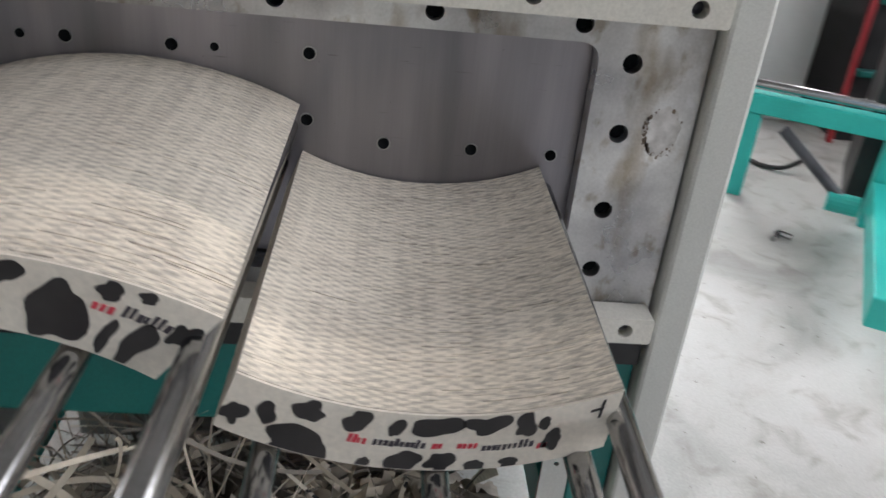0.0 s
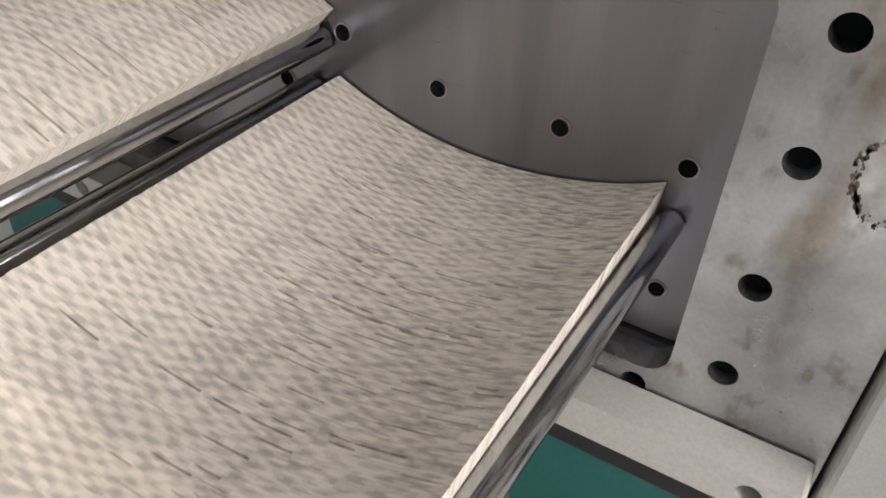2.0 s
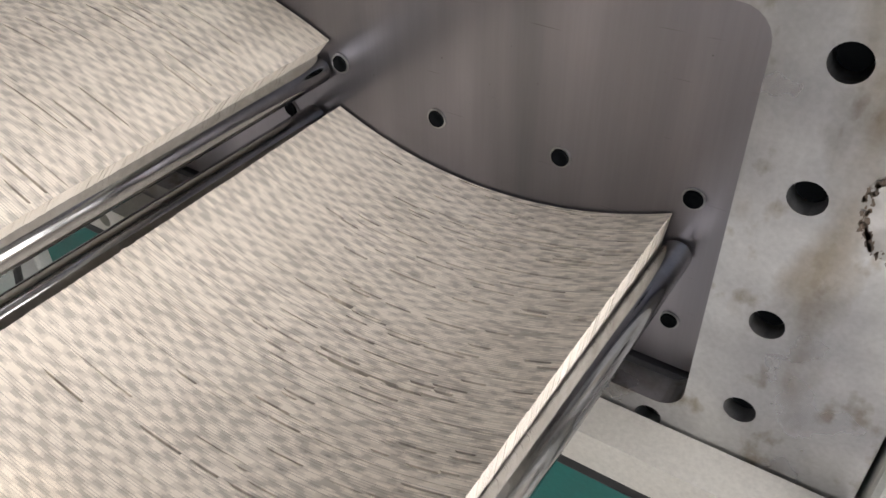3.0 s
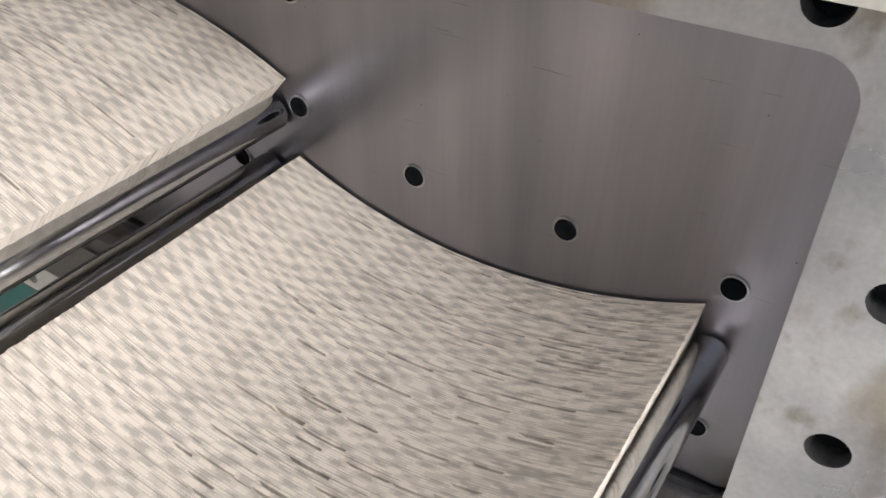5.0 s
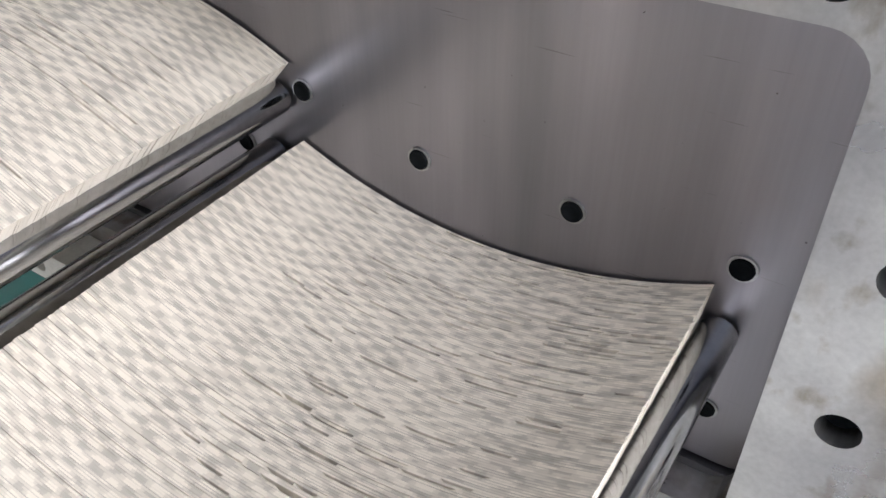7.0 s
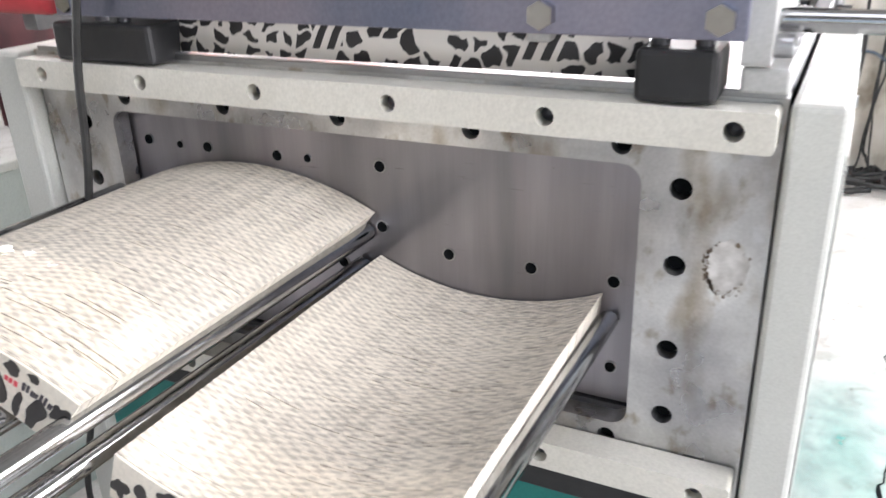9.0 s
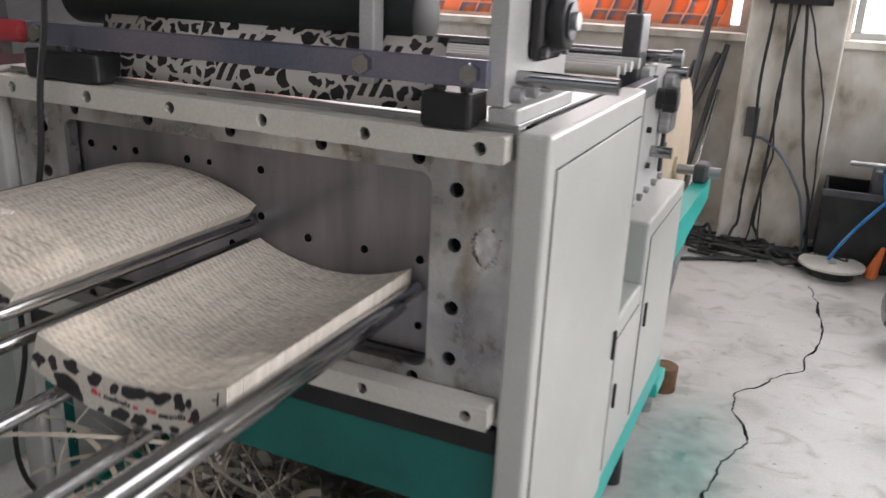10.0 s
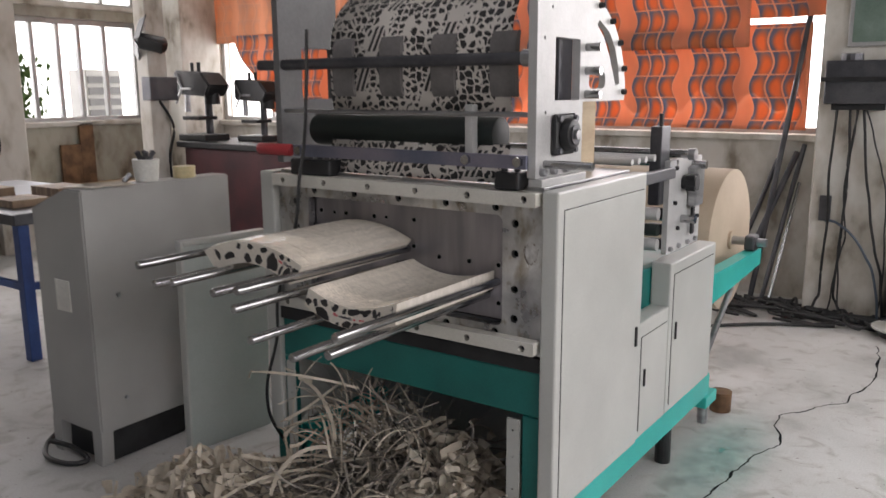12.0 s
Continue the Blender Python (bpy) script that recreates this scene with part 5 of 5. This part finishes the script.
bm = bmesh.new()
rs = random.Random(5)
for k in range(1100):
    p = Vector((XL - 0.9 + rs.uniform(-0.15, 0.15), 2.35 + rs.gauss(0, 0.12), rs.uniform(0.8, 1.75)))
    q = Euler((rs.uniform(0, 6), rs.uniform(0, 6), rs.uniform(0, 6))).to_matrix()
    vs = [bm.verts.new(p + q @ Vector(c) * rs.uniform(0.03, 0.06)) for c in ((-1, 0, 0), (0, -0.5, 0.1), (1, 0, 0), (0, 0.5, 0.1))]
    bm.faces.new(vs)
part("foliage", bm, LEAF, shrub)["kind"] = "stuff"
part("stem", rod((XL - 0.9, 2.35, -0.1), (XL - 0.9, 2.35, 1.3), 0.02, 8), WOOD, shrub)

shed = thing("garden_shed", "small grey shed with louvred boards outside the window", "shed")
part("shed_wall", box(-8.30, -7.94, 3.66, 4.12, -0.1, 1.66, 0.01), CABINET_PAINT, shed)
for k in range(7):
    part("louvre", box(-7.94, -7.915, 3.68, 4.10, 0.72 + 0.13 * k, 0.80 + 0.13 * k, 0.006), DARK_GREY, shed)

# ---- by the back wall: pillar, cables, poles, hoses ----
PF = YB - 0.36
box_el = thing("electrical_box", "dark grey electrical box on the pillar", "electrical box")
part("case", box(0.11, 0.50, PF - 0.12, PF - 0.002, 1.32, 1.57, 0.008), DARK_STEEL, box_el)
part("cover_lip", box(0.09, 0.52, PF - 0.135, PF - 0.121, 1.45, 1.475, 0.003), BLACK, box_el)
part("gland_bar", box(0.15, 0.44, PF - 0.09, PF - 0.03, 1.285, 1.319, 0.004), BLACK, box_el)
part("cap", rod((0.24, PF - 0.07, 1.57), (0.24, PF - 0.07, 1.61), 0.06, 16), DARK_STEEL, box_el)
board = thing("notice_board", "faded green framed panel high on the pillar", "panel")
part("frame", box(0.20, 0.50, PF - 0.03, PF - 0.002, 1.65, 2.15, 0.004), ALU, board)
part("face", box(0.225, 0.475, PF - 0.036, PF - 0.0305, 1.675, 2.125), NOTICE, board)
rw = random.Random(31)
PILLAR_RUNS = [((0.18, 1.30), (0.165, 0.93), (0.175, 0.58), (0.16, 0.15), (0.12, 0.02)), ((0.25, 1.30), (0.265, 0.93), (0.255, 0.51), (0.245, 0.15), (0.30, 0.02)),
               ((0.317, 1.30), (0.37, 0.87), (0.44, 0.50), (0.49, 0.30), (0.53, 0.02)), ((0.332, 1.30), (0.436, 0.97), (0.48, 0.80), (0.50, 0.45), (0.51, 0.02)),
               ((0.286, 1.30), (0.286, 1.13), (0.25, 0.83), (0.28, 0.52), (0.245, 0.30), (0.22, 0.02)), ((0.29, 1.30), (0.275, 1.12), (0.262, 0.85), (0.25, 0.40), (0.28, 0.02))]
for k, run in enumerate(PILLAR_RUNS):
    pts = []
    for (xa, za), (xb, zb) in zip(run, run[1:]):
        for f in (0, 0.33, 0.66):
            pts.append((xa + (xb - xa) * f + rw.uniform(-0.004, 0.004), PF - 0.025 - 0.02 * rw.random(), za + (zb - za) * f))
    pts += [(run[-1][0], PF - 0.08, 0.014), (run[-1][0] + rw.uniform(-0.2, 0.2), PF - 0.25, 0.014)]
    tagged(part("wall_cable", tube(pts, 0.008 if k < 3 else 0.005), CABLE, smooth=True), "black cable hanging down the pillar", "cable", "pillar cables")
tagged(part("wall_hose", tube([(0.16, PF - 0.02, 0.61), (0.20, PF - 0.03, 0.612), (0.237, PF - 0.04, 0.60), (0.30, PF - 0.04, 0.555), (0.357, PF - 0.04, 0.49), (0.41, PF - 0.04, 0.40), (0.448, PF - 0.04, 0.325), (0.488, PF - 0.05, 0.154), (0.50, PF - 0.06, 0.02)], 0.008), GREY_HOSE, smooth=True), "thin grey hose curving down the pillar", "hose")
tagged(part("socket", box(0.12, 0.185, PF - 0.03, PF - 0.002, 0.61, 0.765, 0.005), DARK_STEEL), "dark wall socket on the pillar", "socket")
# bin shape is made up to fill a dark, shadowed area
bin_ = thing("dark_mass_bin", "made-up dark bin in place of a shadowed mass beside the pillar", "bin", at=(0.82, 3.62, 0))
part("front_panel", box(-0.26, 0.26, -0.20, -0.185, 0.0, 0.40, 0.004), BLACK, bin_)
part("back_panel", box(-0.26, 0.26, 0.185, 0.20, 0.0, 0.40, 0.004), BLACK, bin_)
for sx in (-1, 1):
    part("side_panel", box(min(sx * 0.26, sx * 0.245), max(sx * 0.26, sx * 0.245), -0.184, 0.184, 0.0, 0.40, 0.002), BLACK, bin_)
part("bottom", box(-0.244, 0.244, -0.184, 0.184, 0.004, 0.02), BLACK, bin_)
part("rim", box(-0.275, 0.275, -0.215, -0.202, 0.375, 0.41, 0.004), DARK_STEEL, bin_)
POLES = [(-0.30, 3.70, -0.07, 3.87, 2.0, 0.018), (-0.42, 3.62, -0.10, 3.86, 1.0, 0.02), (-0.22, 3.66, -0.06, 3.86, 1.05, 0.016), (-0.16, 3.60, -0.07, 3.84, 0.80, 0.011), (-0.50, 3.74, -0.22, 3.87, 0.95, 0.016)]
for k, (x0, y0, x1, y1, h, r) in enumerate(POLES):
    mat = CHROME if k == 3 else DARK_STEEL
    tagged(part("leaning_pole", rod((x0, y0, 0.005), (x1, y1, h), r, 12), mat, smooth=True), "thin bright metal pole leaning on the wall" if k == 3 else "dark metal pole leaning on the wall", "pole", "leaning poles")
rs = random.Random(11)
for k in range(22):
    x, y = -0.45 + 0.055 * k, 3.48 + rs.uniform(-0.2, 0.14)
    pts = [(x + rs.uniform(-0.2, 0.2), y + rs.uniform(-0.12, 0.12), 0.012 + 0.05 * rs.random()) for _ in range(8)]
    tagged(part("tangled_cable", tube(pts, 0.009), CABLE, smooth=True), "dark cable lying tangled by the wall", "cable", "tangled cables")
tagged(part("floor_lead", tube([(0.3, 3.3, 0.012), (0.0, 3.15, 0.012), (-0.25, 2.95, 0.012), (-0.45, 2.7, 0.012)], 0.010), CABLE, smooth=True), "black lead across the concrete floor", "cable")

reel = thing("cable_reel", "flat pale reel lying on the floor", "reel", at=(0.65, 3.30, 0))
part("reel_core", rod((0, 0, 0), (0, 0, 0.05), 0.11, 28), CABLE, reel, smooth=True)
part("reel_flange", cut_plate(circle(0, 0, 0.155, 40), [circle(0, 0, 0.025, 16)], 0.012, Matrix(((1, 0, 0, 0), (0, 0, -1, 0), (0, 1, 0, 0.05), (0, 0, 0, 1))) ), PLASTIC, reel)

hoses = thing("hose_stand", "dark stand hung with coils of blue air hose", "stand", at=(0.95, 3.55, 0))
part("stand_frame", box(-0.18, 0.25, -0.1, 0.15, 0.0, 0.52, 0.01), DARK_STEEL, hoses)
part("stand_rail", rod((-0.30, -0.12, 0.55), (0.35, -0.12, 0.55), 0.012), STEEL, hoses)
for k in range(7):
    pts = []
    for j in range(14):
        a = j * 2 * math.pi / 10
        pts.append((-0.12 + 0.06 * k + 0.02 * math.sin(a * 1.7 + k), -0.14 + 0.11 * math.cos(a + k) * 0.6, 0.53 + (0.13 + 0.02 * (k % 3)) * math.sin(a + k) - 0.04))
    part("hose_coil", tube(pts, 0.009, 6), HOSE, hoses, smooth=True)
part("hose_tail", tube([(-0.1, -0.16, 0.4), (-0.22, -0.22, 0.25), (-0.30, -0.2, 0.1), (-0.33, -0.22, 0.014)], 0.009, 6), HOSE, hoses, smooth=True)
part("orange_cone", rod((-0.12, -0.2, 0.0), (-0.08, -0.18, 0.16), 0.035, 12, 0.01), plain("orange_plastic", (0.7, 0.16, 0.03), 0.5), hoses)

motor = thing("electric_motor", "pale green electric motor on a black base, on the floor", "motor", at=(0.98, 2.50, 0))
part("base", box(-0.09, 0.12, -0.10, 0.14, 0.0, 0.05, 0.006), BLACK, motor)
part("housing", rod((-0.09, 0.0, 0.15), (0.17, 0.10, 0.15), 0.095, 32, bevel=0.02), PLASTIC, motor, smooth=True)
part("end_cap", rod((-0.125, -0.013, 0.15), (-0.088, 0.001, 0.15), 0.088, 28, bevel=0.012), STEEL, motor, smooth=True)
for k in range(6):
    a = k * math.pi / 3
    part("cap_bolt", rod((-0.134, -0.016 + 0.06 * math.cos(a), 0.15 + 0.06 * math.sin(a)), (-0.122, -0.012 + 0.06 * math.cos(a), 0.15 + 0.06 * math.sin(a)), 0.012, 8), DARK_STEEL, motor)
part("lifting_eye", rod((0.03, 0.04, 0.24), (0.03, 0.04, 0.28), 0.014, 10), CHROME, motor)
tagged(part("tin_can", rod((0.12, 1.64, 0), (0.12, 1.64, 0.09), 0.045, 24, 0.047), RUST, smooth=True), "rusty tin can beside the machine's rear foot", "can")

# ---- second machine beside the aisle ----
second = thing("teal_frame_machine", "bright teal steel frame of a second machine", "machine", at=(1.55, 2.05, 0), turn=-28)
part("cross_beam", box(-0.42, 0.75, -0.06, 0.02, 0.36, 0.44, 0.006), TEAL_BRIGHT, second)
part("long_beam", box(0.12, 0.22, -1.1, -0.07, 0.10, 0.20, 0.006), TEAL_BRIGHT, second)
part("upright", box(0.12, 0.22, -0.065, 0.035, 0.0, 0.36, 0.006), TEAL_BRIGHT, second)
part("upright", box(-0.40, -0.34, -0.05, 0.02, 0.0, 0.36, 0.006), TEAL_BRIGHT, second)
part("rail", rod((-0.42, -0.03, 0.475), (0.75, -0.03, 0.475), 0.018), CHROME, second)
part("knuckle", rod((-0.02, -0.12, 0.10), (0.10, -0.12, 0.10), 0.04), TEAL_BRIGHT, second)
part("arm", rod((-0.25, -0.05, 0.32), (0.05, -0.12, 0.10), 0.022), DARK_STEEL, second)
part("dark_body", box(0.05, 0.9, 0.10, 0.7, 0.0, 1.1, 0.01), BLACK, second)
tall = thing("white_cabinet", "tall white metal cabinet by the far wall", "cabinet")
part("body", box(1.55, 1.95, 3.27, 3.60, 0.0, 1.5, 0.008), WHITE_PAINT, tall)
leaf = part("door", box(1.57, 1.93, 3.252, 3.268, 0.06, 1.46, 0.004), WHITE_PAINT, tall)
part("handle", box(1.60, 1.615, 3.23, 3.251, 0.70, 0.86, 0.003), BLACK, leaf)
rackm = thing("dark_rack", "dark steel rack of machine parts with a red post", "rack", at=(2.45, 3.2, 0))
part("rack_body", box(-0.40, 0.40, -0.2, 0.3, 0.0, 1.5, 0.01), BLACK, rackm)
for z in (0.35, 0.7, 1.05):
    part("shelf", box(-0.42, 0.42, -0.26, -0.2, z, z + 0.03, 0.003), TEAL, rackm)
part("red_post", box(-0.46, -0.435, -0.25, -0.22, 0.0, 1.5, 0.004), RED, rackm)
tagged(part("floor_cable", tube([(1.30, 2.80, 0.012), (1.41, 2.66, 0.012), (1.46, 2.53, 0.012), (1.55, 2.49, 0.02), (1.64, 2.50, 0.06)], 0.011), CABLE, smooth=True), "black cable on the floor beside the teal frame", "cable")
tagged(part("metal_scrap", tube([(1.20, 1.75, 0.012), (1.24, 1.80, 0.014), (1.28, 1.77, 0.012)], 0.012), CHROME), "small bright metal piece on the floor", "scrap")

# ---- floor crack ----
bm = bmesh.new()
CRACK = [(0.27, 0.55), (0.31, 0.80), (0.347, 1.02), (0.365, 1.25), (0.426, 1.41), (0.354, 1.72), (0.565, 2.05), (0.637, 2.50), (0.567, 3.08)]
line = []
for (x0, y0), (x1, y1) in zip(CRACK, CRACK[1:]):
    for k in range(14):
        t = k / 14
        x, y = x0 + (x1 - x0) * t, y0 + (y1 - y0) * t
        line.append((x + 0.022 * noise.noise((x * 9, y * 9, 2)) + 0.010 * noise.noise((x * 40, y * 40, 5)), y + 0.022 * noise.noise((x * 9, y * 9, 7)) + 0.010 * noise.noise((x * 40, y * 40, 9))))
prev = None
for i, (x, y) in enumerate(line):
    w = 0.0022 + 0.0065 * max(0.0, 0.15 + noise.noise((x * 14, y * 14, 1)))
    x2, y2 = line[min(i + 1, len(line) - 1)]
    x1, y1 = line[max(i - 1, 0)]
    d = Vector((x2 - x1, y2 - y1)).normalized()
    pair = (bm.verts.new((x - d.y * w, y + d.x * w, 0.0012)), bm.verts.new((x + d.y * w, y - d.x * w, 0.0012)))
    if prev:
        bm.faces.new((prev[0], prev[1], pair[1], pair[0]))
    prev = pair
part("crack", bm, HOLE, floor, "long irregular dark crack")

# teal overspray on the concrete behind the side cover
bm = bmesh.new()
ring = [bm.verts.new((0.26 + (0.20 + 0.06 * noise.noise((math.cos(a) * 2, math.sin(a) * 2, 4))) * math.cos(a), 1.15 + 0.62 * math.sin(a) * (1 + 0.15 * noise.noise((math.cos(a) * 2, math.sin(a) * 2, 8))), 0.0008)) for a in [2 * math.pi * k / 40 for k in range(40)]]
bm.faces.new(ring)
part("paint_stain", bm, OVERSPRAY, floor, "faint teal paint overspray")

# ---- scrap paper under the machine ----


def heap_height(x, y):
    h = 0.20 * math.exp(-((x + 0.98) / 0.24) ** 2 - ((y + 0.30) / 0.22) ** 2)
    h += 0.30 * math.exp(-((x + 0.22) / 0.26) ** 2 - ((y - 0.05) / 0.26) ** 2)
    h += 0.30 * math.exp(-((x + 0.58) / 0.24) ** 2 - ((y - 0.12) / 0.26) ** 2)
    return h


heap = bmesh.new()
gx, gy = 90, 70
grid = [[heap.verts.new((-1.38 + 1.40 * i / gx, -0.62 + 1.10 * k / gy, 0)) for k in range(gy + 1)] for i in range(gx + 1)]
for col in grid:
    for v in col:
        h = heap_height(v.co.x, v.co.y)
        v.co.z = h * (0.75 + 0.35 * noise.noise((v.co.x * 14, v.co.y * 14, 3))) + 0.03 * h * 4 * noise.noise((v.co.x * 45, v.co.y * 45, 1)) - 0.012
for i in range(gx):
    for k in range(gy):
        heap.faces.new((grid[i][k], grid[i + 1][k], grid[i + 1][k + 1], grid[i][k + 1]))
tagged(part("paper_heap", heap, GREY_BITS), "heap of grey paper offcuts, toned for the shade under the machine", "paper scrap", kind="stuff")


def strips(name, label, count, width, length, region, lift, material, seed, curl, upright=0.0):
    rg = random.Random(seed)
    bm = bmesh.new()
    for _ in range(count):
        x, y = rg.gauss(region[0], region[2]), rg.gauss(region[1], region[3])
        z = max(heap_height(x, y) * rg.uniform(0.7, 1.05), 0.004) + lift * rg.random() ** 2
        if lift > 0.09:
            x = max(x, -0.76)
        d = Vector((rg.uniform(-1, 1), rg.uniform(-1, 1), rg.uniform(-0.2, 0.7) + upright)).normalized()
        axis = Vector((rg.uniform(-1, 1), rg.uniform(-1, 1), rg.uniform(-0.6, 0.6))).normalized()
        p = Vector((x, y, z))
        steps, ln, w = 11, length * rg.uniform(0.5, 1.3), width * rg.uniform(0.6, 1.3)
        turn = rg.uniform(-curl, curl)
        prev = None
        for k in range(steps + 1):
            side = d.cross(axis).normalized() * w * 0.5
            low = 0.004 + 0.5 * heap_height(p.x, p.y)
            if p.z < low:
                p.z = low
                d.z = abs(d.z) * 0.2
            pair = (bm.verts.new(p - side), bm.verts.new(p + side))
            if prev:
                bm.faces.new((prev[0], prev[1], pair[1], pair[0]))
            prev = pair
            p = p + d * (ln / steps)
            d = (Matrix.Rotation(turn, 3, axis) @ d + Vector((0, 0, -0.07))).normalized()
            if p.x < -0.84 and p.z > heap_height(p.x, p.y) + 0.07:
                d = Vector((abs(d.x) * 0.3, d.y * 0.3, -0.8)).normalized()
            if lift > 0.09 and p.x < -0.80:
                d.x = abs(d.x)
            if p.x < -1.32 or p.y < -0.62:
                d.x, d.y = abs(d.x) * 0.3, abs(d.y) * 0.3
            if p.y > 0.45 or p.x > 0.02:
                d.x, d.y = -abs(d.x), -abs(d.y)
            if p.z > 0.60:
                d.z = -abs(d.z)
    return tagged(part(name, bm, material), label, "paper scrap", kind="stuff")


strips("paper_strips", "curled cream paper strips spilled on the floor", 230, 0.019, 0.19, (-1.0, -0.30, 0.14, 0.12), 0.04, PALE_BITS, 21, 0.5)
strips("paper_strips", "long cream paper strips hanging from the machine", 60, 0.010, 0.34, (-0.62, 0.02, 0.07, 0.10), 0.26, PALE_BITS, 22, 0.22)
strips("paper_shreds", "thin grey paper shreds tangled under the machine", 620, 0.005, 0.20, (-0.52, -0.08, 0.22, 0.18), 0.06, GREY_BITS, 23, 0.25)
strips("paper_chips", "small cream paper chips heaped under the machine", 760, 0.022, 0.07, (-0.18, 0.0, 0.15, 0.14), 0.03, PAPER_BITS, 24, 0.25)
strips("paper_shreds", "stray white paper threads", 40, 0.003, 0.24, (-0.45, -0.05, 0.25, 0.15), 0.24, PALE_BITS, 25, 0.12)
strips("paper_shreds", "thin paper threads hanging under the machine", 70, 0.004, 0.34, (-0.62, 0.04, 0.12, 0.12), 0.10, PAPER_BITS, 26, 0.14, 1.2)
strips("paper_shreds", "narrow offcuts with a black printed edge", 26, 0.006, 0.26, (-0.40, -0.10, 0.20, 0.12), 0.10, PRINTED_BITS, 27, 0.2)
